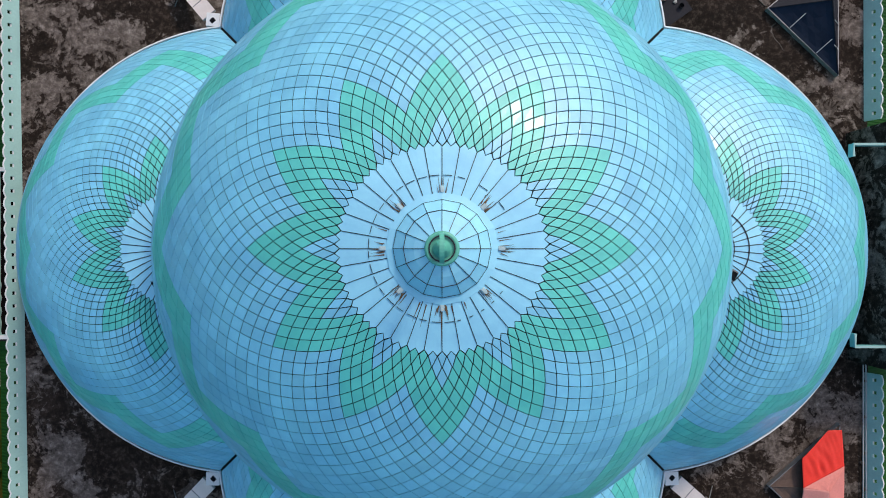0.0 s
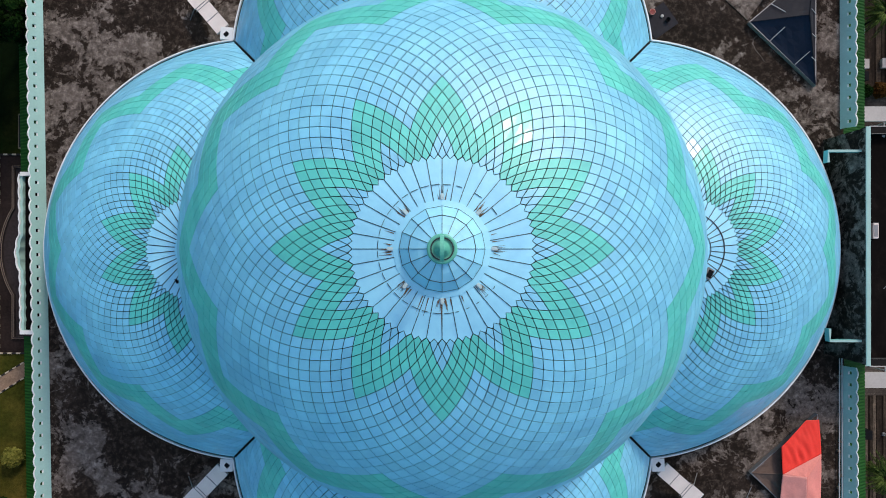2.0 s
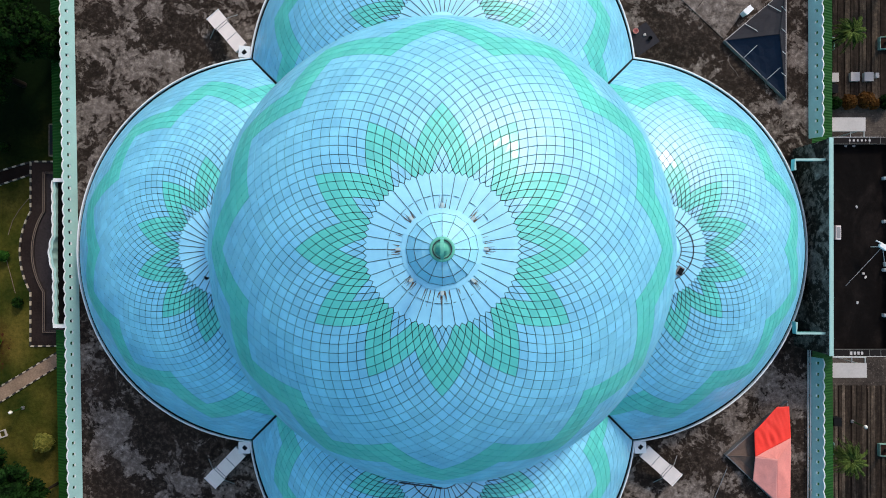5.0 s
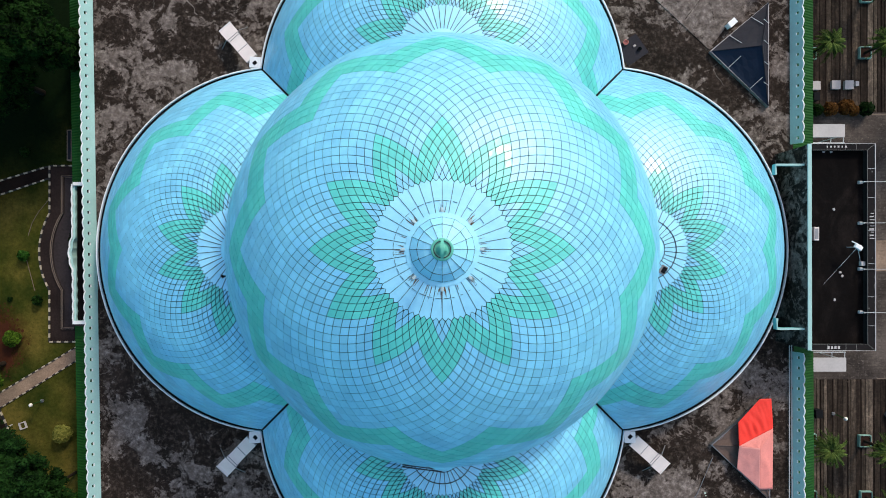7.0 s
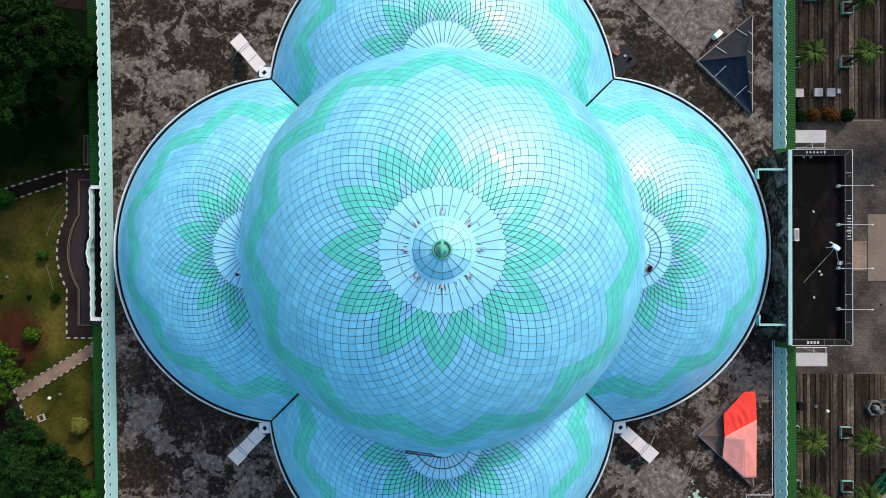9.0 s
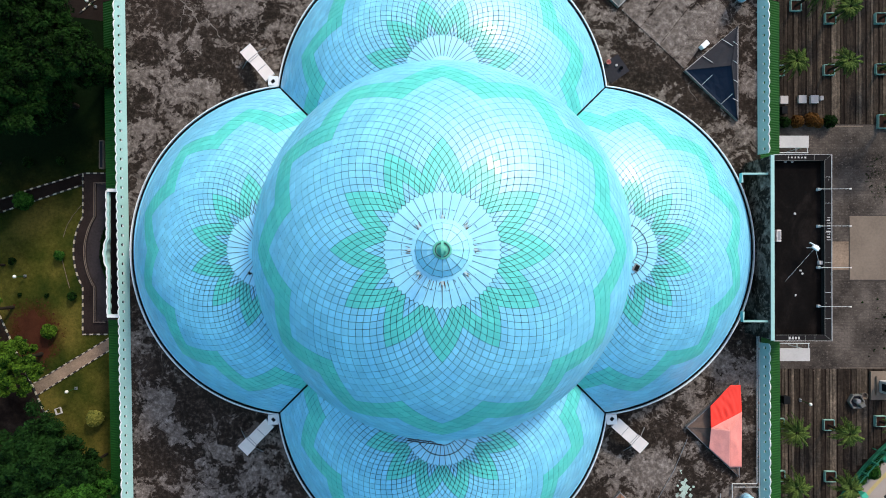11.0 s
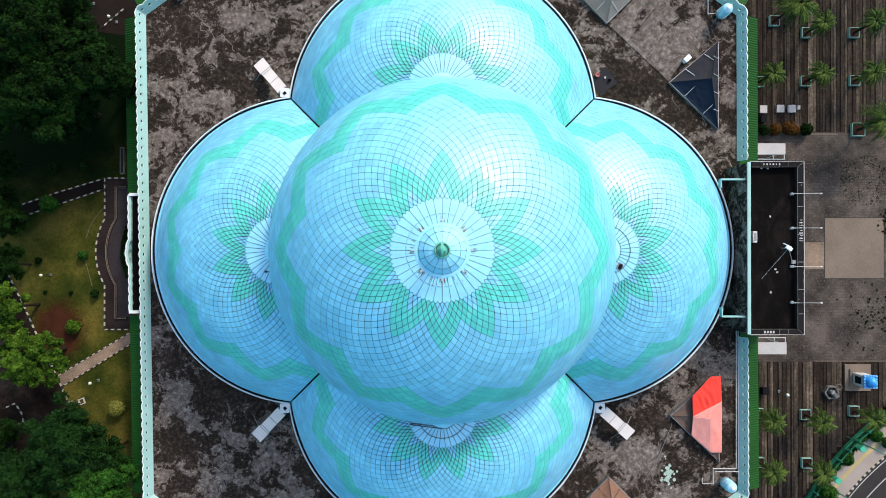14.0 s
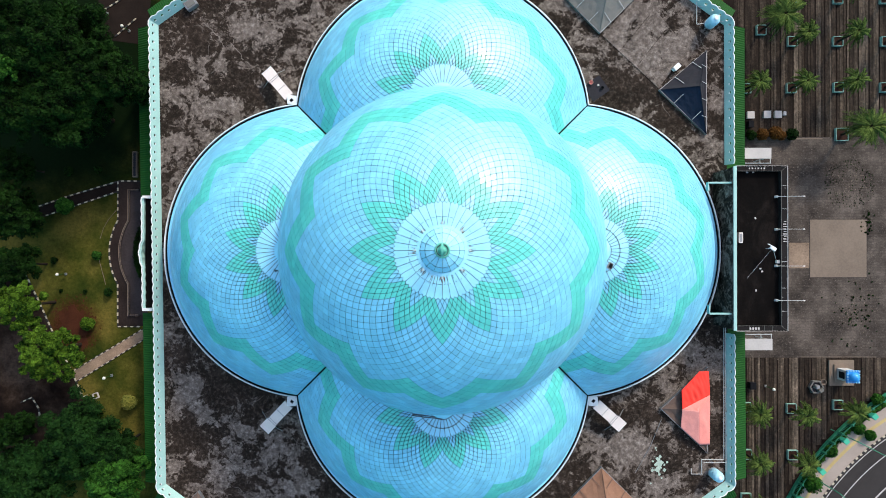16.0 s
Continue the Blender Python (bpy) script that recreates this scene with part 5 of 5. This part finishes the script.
def shrub(x, y, r, leaf, label, seed, group="shrubs in the garden", count=700):
    g = group_of("shrub", label, "shrub", group, at=pose(x, y, 0))
    part("stem", rod((0, 0, -0.05), (0, 0, r), 0.05, 6, 0.03), BARK, g)
    part("foliage", leaf_cloud([(0, 0, r * 0.9, r * 0.85), (r * 0.4, 0.1, r * 0.7, r * 0.55), (-r * 0.3, r * 0.35, r * 0.8, r * 0.55), (-0.1, -r * 0.45, r * 0.7, r * 0.5)], count, 0.13 + 0.05 * r, seed), leaf, g)
    return g


def palm(x, y, height, radius, seed, fronds=30):
    rng = random.Random(seed)
    radius *= 0.93
    g = group_of("palm_tree", "palm with green arching fronds in a planter", "palm tree", "palms in the plaza", at=pose(x, y, 0))
    prof = []
    for i in range(12):
        z = 0.2 + (height - 0.2) * i / 11
        prof += [(0.20 - 0.004 * i, z), (0.16 - 0.004 * i, z + (height - 0.2) / 13)]
    part("trunk", lathe(prof, 10), BARK, g)
    for k in range(fronds):
        a = 2 * math.pi * k * 0.381966 + rng.uniform(-0.15, 0.15)
        tilt = rng.uniform(-0.1, 1.05)
        length = radius * rng.uniform(0.62, 1.22)
        v, f, spine = [], [], []
        n = 11
        for i in range(n + 1):
            s = i / n
            out = length * s * math.cos(tilt * (1 - s * 0.4)) * (1 - 0.08 * s)
            z = height + length * (math.sin(tilt) * s - (0.55 + 0.2 * (1 - tilt)) * s * s)
            spine.append(Vector((out * math.cos(a), out * math.sin(a), z)))
        side = Vector((-math.sin(a), math.cos(a), 0))
        ahead = Vector((math.cos(a), math.sin(a), 0))
        for i in range(n):
            p, q = spine[i], spine[i + 1]
            o = len(v)
            v += [p - side * 0.03, p + side * 0.03, q + side * 0.02, q - side * 0.02]
            f.append((o, o + 1, o + 2, o + 3))
            if i < 2:
                continue
            l = (0.21 if radius > 2.2 else 0.15) * radius * math.sin(math.pi * (0.12 + 0.80 * i / n)) + 0.08
            for s in (-1, 1):
                for h in (0.0, 0.5):
                    b = p.lerp(q, h)
                    tip = b + side * s * l * 0.55 + ahead * l * 0.95 + Vector((0, 0, -0.22 * l + rng.uniform(-0.08, 0.08)))
                    o = len(v)
                    mid = b.lerp(tip, 0.45) + Vector((0, 0, 0.03))
                    v += [b, mid + ahead * 0.075, tip, mid - ahead * 0.075]
                    f.append((o, o + 1, o + 2, o + 3))
        part("frond", (v, f), LEAF_PALM, g)
    return g


def planter(x, y, s=1.35):
    g = group_of("planter", "square mint-edged planter with dark red-brown soil", "planter", "planters in the plaza", at=pose(x, y, 0))
    for dx, dy, w, d in ((-s / 2, 0, 0.08, s + 0.08), (s / 2, 0, 0.08, s + 0.08), (0, -s / 2, s - 0.08, 0.08), (0, s / 2, s - 0.08, 0.08)):
        part("side", box(w, d, 0.45, dx, dy, 0, 0.02), POTM, g)
    part("soil", box(s - 0.11, s - 0.11, 0.32, 0, 0, 0), SOILD, g)
    return g


POTS = [((42.71, 22.81), 3.9, 1.9), ((49.10, 22.89), 3.8, 1.9), ((55.73, 22.97), 3.8, 2.0), ((62.27, 22.97), 3.8, 1.9), ((49.27, 29.45), 3.8, 1.9), ((55.66, 29.45), 4.2, 2.0), ((62.45, 29.45), 3.8, 1.9),
        ((56.19, 16.34), 5.6, 3.1), ((44.88, 31.05), 5.8, 2.9), ((42.64, -22.02), 3.9, 2.1), ((49.01, -22.18), 3.8, 2.0), ((55.55, -21.70), 3.9, 2.1), ((42.71, -28.63), 3.9, 2.1), ((49.16, -28.71), 3.8, 2.0),
        ((42.62, -34.76), 3.8, 2.0), ((55.67, 35.45), 3.8, 1.9), ((62.30, 35.45), 3.8, 1.9), ((49.12, 35.45), 3.8, 1.9)]
for k, (p, h, r) in enumerate(POTS):
    planter(p[0], p[1], 1.7 if k == 7 else 1.3)
    palm(p[0], p[1], h, r, 40 + k, 66 if r > 2.5 else 58)

# shrubs beside the hall
for k, (p, r, m, w) in enumerate((((43.26, 16.18), 0.7, LEAF_DARK, "dark green clipped shrub at the plaza edge"), ((44.78, 16.26), 0.85, LEAF_RUST, "rusty orange clipped shrub at the plaza edge"), ((46.53, 16.42), 0.95, LEAF_RUST, "rusty orange clipped shrub at the plaza edge"), ((47.65, 16.10), 0.6, LEAF_RUST, "rusty orange clipped shrub at the plaza edge"), ((48.93, 16.26), 0.85, LEAF_DARK, "dark green clipped shrub at the plaza edge"))):
    shrub(p[0], p[1], r, m, w, 70 + k, "shrubs at the plaza edge", 1100)
for k, (p, r) in enumerate((((54.26, -27.99), 0.9), ((51.38, -32.37), 1.35), ((58.09, -24.81), 0.9), ((59.77, -25.84), 0.8), ((60.73, -20.82), 0.9))):
    shrub(p[0], p[1], r, LEAF_MID, "round green shrub by the fence", 80 + k, "shrubs along the fence", 1000)
HX, HY = FX, FY
bed = []
for i in range(60):
    a = radians(100 + 85 * i / 60)
    bed.append((HX + (FR - 0.7) * math.cos(a), HY + (FR - 0.7) * math.sin(a), 0.35, 0.55))
tagged(part("hedge", leaf_cloud(bed, 9000, 0.14, 90), LEAF_MID), "low green hedge along the fence", "hedge", kind="stuff")


def crate(p, w, d, h, mat, label, name="storage_box"):
    g = group_of(name, label, "box", "boxes at the plaza edge", at=pose(p[0], p[1], 0.05))
    part("body", box(w, d, h, 0, 0, 0, 0.03), mat, g)
    part("lid", box(w + 0.06, d + 0.06, 0.07, 0, 0, h, 0.02), mat, g)
    return g


for p in ((43.34, 19.06), (45.66, 19.14), (47.18, 19.14)):
    crate(p, 0.95, 0.95, 0.34, LIGHTC, "white square box standing on paving strips")
crate((48.13, 19.30), 0.35, 0.5, 0.3, LIGHTC, "small white box beside larger ones")
crate((43.18, 17.70), 0.65, 0.9, 0.7, BLACKP, "black box beside the eave", "bin")
crate((43.36, -18.91), 0.8, 0.9, 0.8, BLACKP, "black bin beside the eave", "bin")


def garden_lamp(a, b, h, label, group):
    g = group_of("garden_lamp", label, "lamp", group, at=pose(a[0], a[1], 0))
    part("foot", box(0.34, 0.34, 0.2, 0, 0, 0, 0.03), STEEL, g)
    part("pole", rod((0, 0, 0.2), (0, 0, h), 0.05), EAVE, g)
    smooth(part("globe", lathe([(0.02, h), (0.12, h + 0.04), (0.19, h + 0.14), (0.21, h + 0.22), (0.17, h + 0.34), (0.09, h + 0.41), (0.0, h + 0.43)], 18), GLOBE, g))
    return g


garden_lamp((45.51, -19.07), None, 1.9, "garden lamp with white globe on green pole", "plaza lamps")
garden_lamp((-53.05, -3.29), None, 1.7, "garden lamp with white globe on the lawn", "lawn lamps")
garden_lamp((-46.56, -17.56), None, 1.7, "garden lamp with white globe on the lawn", "lawn lamps")

garden_lamp((-47.29, 33.45), None, 1.7, "garden lamp with white globe beside the drive", "drive lamps")
garden_lamp((-44.17, 30.97), None, 1.7, "garden lamp with white globe beside the drive", "drive lamps")

# kiosk with a small blue dome
K0, K1 = (54.37, -15.41), (57.87, -18.99)
kx, ky = (55.96, -17.24)
kiosk = group_of("kiosk", "white kiosk with blue domed top on a concrete base", "kiosk")
part("base_slab", slab([K0, (K1[0], K0[1]), K1, (K0[0], K1[1])], -0.02, 0.28), SLABM, kiosk)
part("step", box(0.35, 2.4, 0.2, K0[0] + 0.75, (K0[1] + K1[1]) / 2, 0.28, 0.02), SLABM, kiosk)
part("body", box(1.5, 1.5, 2.1, kx + 0.1, ky, 0.28, 0.03), LIGHTC, kiosk)
part("opening", box(0.04, 0.9, 1.1, kx - 0.67, ky, 0.9), BLACKP, kiosk, "dark opening")
part("top_slab", box(1.75, 1.75, 0.22, kx + 0.1, ky, 2.38, 0.03), BLUEP, kiosk, "bright blue top")
for i in range(5):
    for s, t in ((-1, 0), (1, 0), (0, -1), (0, 1)):
        part("merlon", box(0.12, 0.12, 0.14, kx + 0.1 + (s * 0.8 if s else -0.72 + 0.36 * i), ky + (t * 0.8 if t else -0.72 + 0.36 * i), 2.6), TANK, kiosk)
smooth(part("dome", lathe([(0.62, 2.6), (0.68, 2.75), (0.66, 2.95), (0.52, 3.2), (0.28, 3.38), (0.0, 3.45)], 24, kx + 0.1, ky), BLUEP, kiosk, "bright blue little dome"))
# hexagonal basin with a stone figure block
hb = group_of("stone_basin", "dark hexagonal stone basin with rough blocks", "basin", at=pose(*(52.45, -19.15), 0.05))
part("basin_rim", sweep([(0.9 * math.cos(radians(60 * i)), 0.9 * math.sin(radians(60 * i)), 0) for i in range(6)], 0.2, 0.5, True), ASHS, hb)
part("basin_floor", lathe([(0.0, 0.2), (0.8, 0.2), (0.8, 0.25), (0.0, 0.25)], 6), SLATE, hb)
part("block", box(0.7, 0.5, 0.8, 0.45, -0.4, 0.1, 0.08, 30), ASHS, hb)
part("block", box(0.6, 0.5, 0.7, -0.1, 0.1, 0.25, 0.08, 10), STEEL, hb)
pot = group_of("stone_pot", "round pale stone pot beside the basin", "pot", at=pose(*(53.41, -18.44), 0.05))
part("bowl", lathe([(0.0, 0.0), (0.3, 0.0), (0.42, 0.5), (0.36, 0.5), (0.28, 0.15), (0.0, 0.15)], 18), SLABM, pot)
# street lamps over the road
for a, b in (((54.75, -25.20), (60.16, -27.99)), ((52.34, -32.05), (54.17, -33.64))):
    sl = group_of("street_lamp", "slim green street lamp leaning over the road", "street lamp", "street lamps")
    part("pole", rod((*a, 0), (a[0] + 0.2, a[1] - 0.1, 5.0), 0.07), POSTG, sl)
    part("arm", rod((a[0] + 0.2, a[1] - 0.1, 5.0), (a[0] + 0.75 * (b[0] - a[0]), a[1] + 0.75 * (b[1] - a[1]), 5.4), 0.06), POSTG, sl)
    part("lamp_head", box(0.7, 0.28, 0.14, a[0] + 0.8 * (b[0] - a[0]), a[1] + 0.8 * (b[1] - a[1]), 5.35, 0.03, -30), JADE, sl)
# weeds in the joints
wr = np.random.default_rng(5)
rw = []
wx, wy = (57.45, 9.24)
for i in range(380):
    a, r = wr.uniform(0, 2 * math.pi), 3.6 * wr.random() ** 0.35
    rw.append((wx + r * math.cos(a), wy + r * math.sin(a), 0.03, 0.02 + 0.055 * wr.random()))
wx, wy = (57.97, -9.27)
for i in range(80):
    rw.append((wx + wr.normal() * 1.9, wy + wr.normal() * 2.6, 0.04, 0.06 + 0.09 * wr.random()))
wx, wy = (59.99, 3.89)
for i in range(40):
    rw.append((wx + wr.normal() * 0.5, wy + wr.normal() * 0.7, 0.04, 0.06 + 0.1 * wr.random()))
tagged(part("weeds", leaf_cloud(rw, 3600, 0.080, 91), LEAF_DARK), "dark weeds in the paving joints", "weeds", kind="stuff")
crumb_v, crumb_f = [], []
for cx_, cy_, ex, ey, n in ((57.45, 9.24, 2.9, 3.0, 420), (57.7, -9.0, 2.4, 3.2, 300), (47.5, 11.5, 2.4, 2.6, 160), (46.5, -8.0, 2.2, 4.0, 160)):
    for i in range(n):
        x, y, w, t = wr.normal(cx_, ex * 0.55), wr.normal(cy_, ey * 0.55), wr.uniform(0.02, 0.075), wr.uniform(0, 3.14)
        c, s, h, o = math.cos(t), math.sin(t), wr.uniform(0.008, 0.03), len(crumb_v)
        crumb_v += [(x + w * c, y + w * s, 0.03), (x - 0.6 * w * s, y + 0.6 * w * c, 0.03), (x - w * c, y - w * s, 0.03), (x + 0.6 * w * s, y - 0.6 * w * c, 0.03), (x, y, 0.03 + h)]
        crumb_f += [(o + q, o + (q + 1) % 4, o + 4) for q in range(4)]
tagged(part("paving_crumbs", (crumb_v, crumb_f), SLABM), "pale crumbs and dry leaf bits on the plaza", "litter", kind="stuff")

# ---- west side: garden ----
def court_line(x_end, x_side, x_mid, y_top, y_low, bend=(4.25, -4.72)):
    """The outline of the court: straight sides with a round bay in the middle."""
    qx, qy, qr = circle3((x_side, bend[0]), (x_mid, -0.3), (x_side, bend[1]))
    a0 = math.degrees(math.atan2(bend[0] - qy, x_side - qx)) % 360
    a1 = math.degrees(math.atan2(bend[1] - qy, x_side - qx)) % 360
    return [(x_end, y_top), (x_side, y_top), *arc(qx, qy, qr, a0, a1, 18), (x_side, y_low), (x_end, y_low)]


tagged(part("pavement_court", slab(court_line(-41.56, -45.65, -46.85, 9.71, -10.63), -0.2, 0.03), DARKPAVE), "dark brown paved court beside the portal", "pavement", kind="structure")
tagged(part("pavement_court_inner", slab(court_line(-41.56, -44.08, -45.35, 8.44, -9.03), -0.2, 0.06), COURTF), "slate grey inner court", "pavement", kind="structure")
cw_ = group_of("garden_wall", "low grey garden wall round the court", "wall", kind="structure")
part("wall_run", sweep([(*p, 0.0) for p in court_line(-42.70, -44.13, -45.42, 8.50, -9.10)], 0.26, 0.30), COURTF, cw_)
part("wall_edge", sweep([(*p, 0.301) for p in court_line(-42.70, -44.21, -45.50, 8.58, -9.18)], 0.07, 0.03), SLABM, cw_, "pale edge of the wall")
part("wall_edge", sweep([(*p, 0.301) for p in court_line(-42.70, -44.03, -45.32, 8.40, -9.00)], 0.05, 0.02), SLABM, cw_, "pale edge of the wall")
kerb_line("black and white painted kerb round the court", court_line(-42.60, -45.73, -46.93, 9.79, -10.71))
tagged(part("pavement_path_north", slab([(-45.65, 9.71), (-52.03, 7.80), (-58.65, 5.56), (-62.48, 4.13), (-62.47, 2.77), (-58.25, 4.21), (-50.43, 6.84), (-45.65, 8.28)], -0.2, 0.03), MUDPATH), "dark earth path with painted kerbs", "path", kind="structure")
kerb_line("black and white painted kerb beside the earth path", [(-45.89, 9.71), (-52.03, 7.88), (-58.65, 5.64), (-62.48, 4.21)])
kerb_line("black and white painted kerb beside the earth path", [(-45.89, 8.28), (-50.43, 6.76), (-58.25, 4.13), (-62.47, 2.69)])
tagged(part("pavement_path_south", slab([(-41.55, -10.71), (-52.06, -17.00), (-51.50, -18.36), (-41.55, -12.14)], -0.2, 0.04), PEBBLE), "pebble garden path", "path", kind="structure")
kerb_line("dark kerb stones beside the pebble path", [(-42.03, -10.95), (-51.98, -16.92)], 0.14, 0.12, 0.45)
kerb_line("dark kerb stones beside the pebble path", [(-42.02, -12.54), (-51.50, -18.44)], 0.14, 0.12, 0.45)
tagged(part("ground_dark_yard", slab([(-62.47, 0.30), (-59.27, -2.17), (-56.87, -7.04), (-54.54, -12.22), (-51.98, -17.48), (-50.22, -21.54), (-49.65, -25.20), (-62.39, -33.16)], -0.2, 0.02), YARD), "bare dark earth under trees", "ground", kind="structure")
kerb_line("black and white painted kerb beside the bare yard", [(-59.43, -1.94), (-56.87, -7.04), (-54.54, -12.22), (-51.98, -17.48), (-50.22, -21.54)])
kerb_line("black and white painted kerb of a small bed", [(-59.38, -21.38), (-57.79, -20.67), (-56.83, -22.18), (-56.67, -23.21), (-58.58, -24.01)])
# Kerbed drive; the dark sheet runs on to the eave as painted tree shade.
tagged(part("ground_shade_road", slab([(-48.57, 35.45), (-41.14, 35.45), (-41.62, 31.45), (-42.17, 29.05), (-48.16, 29.85)], -0.2, 0.02), MUDPATH), "dark earth drive under trees, dark also in place of their shade", "ground", kind="structure")
kerb_line("black and white painted kerb of the drive", [(-48.17, 33.69), (-45.30, 35.45)])
kerb_line("black and white painted kerb of the drive", [(-46.17, 30.17), (-43.22, 32.73)])
sx, sy = (-51.91, -10.47)
ring = []
for i in range(160):
    a = 2 * math.pi * i / 160
    c, s = math.cos(a), math.sin(a)
    r = 0.62 * (3.5 + 1.3 * noise.noise(Vector((c * 1.6, s * 1.6, 3.0))) + 0.5 * noise.noise(Vector((c * 5, s * 5, 1.0))) + 0.3 * noise.noise(Vector((c * 16, s * 16, 7.0))))
    ring.append((sx + r * c * 0.92 - 0.25 * r * s, sy + r * s * 1.2))
crumbs_v, crumbs_f = [], []
for i in range(260):
    a = random.uniform(0, 6.28)
    base_r = math.dist(ring[int(a / 6.2832 * 160) % 160], (sx, sy)) + abs(random.gauss(0, 0.9)) - 0.1
    bx_, by_, br_ = sx + base_r * math.cos(a), sy + base_r * math.sin(a), random.uniform(0.04, 0.16)
    o = len(crumbs_v)
    crumbs_v += [(bx_ + br_ * random.uniform(0.6, 1.3) * math.cos(t), by_ + br_ * random.uniform(0.6, 1.3) * math.sin(t), 0.018) for t in [2 * math.pi * s / 9 for s in range(9)]] + [(bx_, by_, 0.022 + 0.1 * br_)]
    crumbs_f += [(o + s, o + (s + 1) % 9, o + 9) for s in range(9)]
tagged(part("soil_clods", (crumbs_v, crumbs_f), TERRA), "loose red-brown clods at the soil patch", "soil", kind="stuff")
tagged(part("ground_soil_patch", slab(ring, -0.2, 0.02), TERRA), "bare red-brown soil patch in the lawn", "ground", kind="structure")
bedc = [(-43.15 + 0.75 * (abs(k - 10) / 10) ** 2 + 0.12 * (k % 2), 3.1 - 0.33 * k, 0.25, 0.36) for k in range(21)]
tagged(part("hedge_court", leaf_cloud(bedc, 3200, 0.10, 93), LEAF_DARK), "low dark green planting in the portal court", "hedge", kind="stuff")
edging = group_of("garden_edging", "thin pale hose lying curved on the lawn", "hose")
for a, b in (((-45.96, 5.72), (-47.08, 4.37)), ((-47.08, 4.37), (-47.79, 3.17)), ((-47.79, 3.17), (-48.27, 1.65)), ((-48.42, -1.22), (-47.46, -4.81))):
    part("hose_length", rod((*a, 0.03), (*b, 0.03), 0.03), SLABM, edging)
trough = group_of("trough", "grey concrete trough beside the eave", "trough", at=pose(*(-43.18, 12.11), 0))
part("body", box(0.6, 3.6, 0.5, 0, 0, 0, 0.03), SLABM, trough)
part("water", box(0.36, 3.3, 0.01, 0, 0, 0.501), SLATE, trough)
stone = group_of("stone_ring", "small white square stone ring on the lawn", "stone ring", at=pose(*(-48.79, -20.43), 0, 0, 0, 20))
part("ring_edge", sweep([(-0.35, -0.35, 0), (0.35, -0.35, 0), (0.35, 0.35, 0), (-0.35, 0.35, 0)], 0.16, 0.2, True), LIGHTC, stone)
fp = group_of("garden_tap", "small grey standpipe at the kerb", "tap", at=pose(*(-50.06, -20.35), 0))
part("pipe", rod((0, 0, 0), (0, 0, 0.8), 0.06), PIPE, fp)
part("spout", rod((0, 0, 0.75), (0.35, 0.1, 0.7), 0.05), PIPE, fp)
SHRUBS = (((-52.59, 6.20), 1.2, LEAF_MID, "green shrub"), ((-54.49, -1.38), 0.45, LEAF_DARK, "small dark shrub"), ((-48.42, -0.66), 0.65, LEAF_MID, "green shrub"), ((-46.82, -5.84), 0.6, LEAF_DARK, "dark shrub"),
          ((-49.52, -10.23), 0.95, LEAF_LITE, "light green shrub"), ((-43.68, -21.14), 1.05, LEAF_YEL, "yellow-green round shrub"), ((-52.36, 11.15), 0.7, LEAF_DARK, "dark shrub"), ((-48.29, 11.31), 0.6, LEAF_DARK, "dark shrub"), ((-53.68, -5.68), 0.2, LEAF_DARK, "withered small shrub"), ((-50.25, -5.76), 0.22, LEAF_DARK, "withered small shrub"))
for k, (p, r, m, w) in enumerate(SHRUBS):
    shrub(p[0], p[1], r, m, w + " standing on the lawn", 120 + k, count=2600 if r > 1.0 else 1400 if r > 0.7 else 600)
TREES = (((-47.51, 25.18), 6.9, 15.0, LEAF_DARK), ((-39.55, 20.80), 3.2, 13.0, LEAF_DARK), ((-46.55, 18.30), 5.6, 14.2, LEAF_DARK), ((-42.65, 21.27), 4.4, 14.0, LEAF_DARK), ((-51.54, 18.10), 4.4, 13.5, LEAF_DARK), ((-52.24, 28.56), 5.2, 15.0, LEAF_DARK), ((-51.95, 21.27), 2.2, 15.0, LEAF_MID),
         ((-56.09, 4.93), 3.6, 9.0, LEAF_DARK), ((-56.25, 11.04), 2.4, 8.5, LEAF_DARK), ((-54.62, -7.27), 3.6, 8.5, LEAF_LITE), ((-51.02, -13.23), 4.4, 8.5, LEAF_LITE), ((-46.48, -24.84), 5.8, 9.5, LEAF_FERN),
         ((-53.28, -29.14), 5.6, 9.5, LEAF_FERN), ((-42.53, -29.14), 4.2, 9.0, LEAF_MID), ((-42.67, -25.91), 2.8, 8.2, LEAF_FERN), ((-55.88, -23.05), 2.2, 8.0, LEAF_DARK), ((-55.79, -1.89), 2.8, 8.0, LEAF_DARK))
WORDS = {LEAF_FERN.name: "mid green broadleaf tree beside the eave", LEAF_DARK.name: "large dark green broadleaf tree beside the hall", LEAF_MID.name: "green broadleaf tree beside the hall", LEAF_LITE.name: "light green broadleaf tree over bare earth"}
for k, (p, r, h, m) in enumerate(TREES):
    tree(p[0], p[1], r, h, m, WORDS[m.name], 200 + k, int((1100 if m is not LEAF_LITE else 900) * r * r) + 4000, 0.19 if m is not LEAF_LITE else 0.18)

# ---- paving strips, laid last ----
north_bed = tagged(new("pavement_strips_north"), "brown striped paving in long rows", "pavement", kind="structure")
strips(north_bed, EAST + 1.5, 66.0, lambda x: Y1, 36.5)
south_bed = tagged(new("pavement_strips_south"), "brown striped paving in long rows", "pavement", kind="structure")
fence_y = lambda x: FY + math.sqrt(max(0.0, (FR + 0.5) ** 2 - (x - FX) ** 2)) if x > FX - FR - 0.5 else -38.5
strips(south_bed, EAST + 1.5, 66.0, lambda x: max(-38.5, fence_y(x)), Y2)
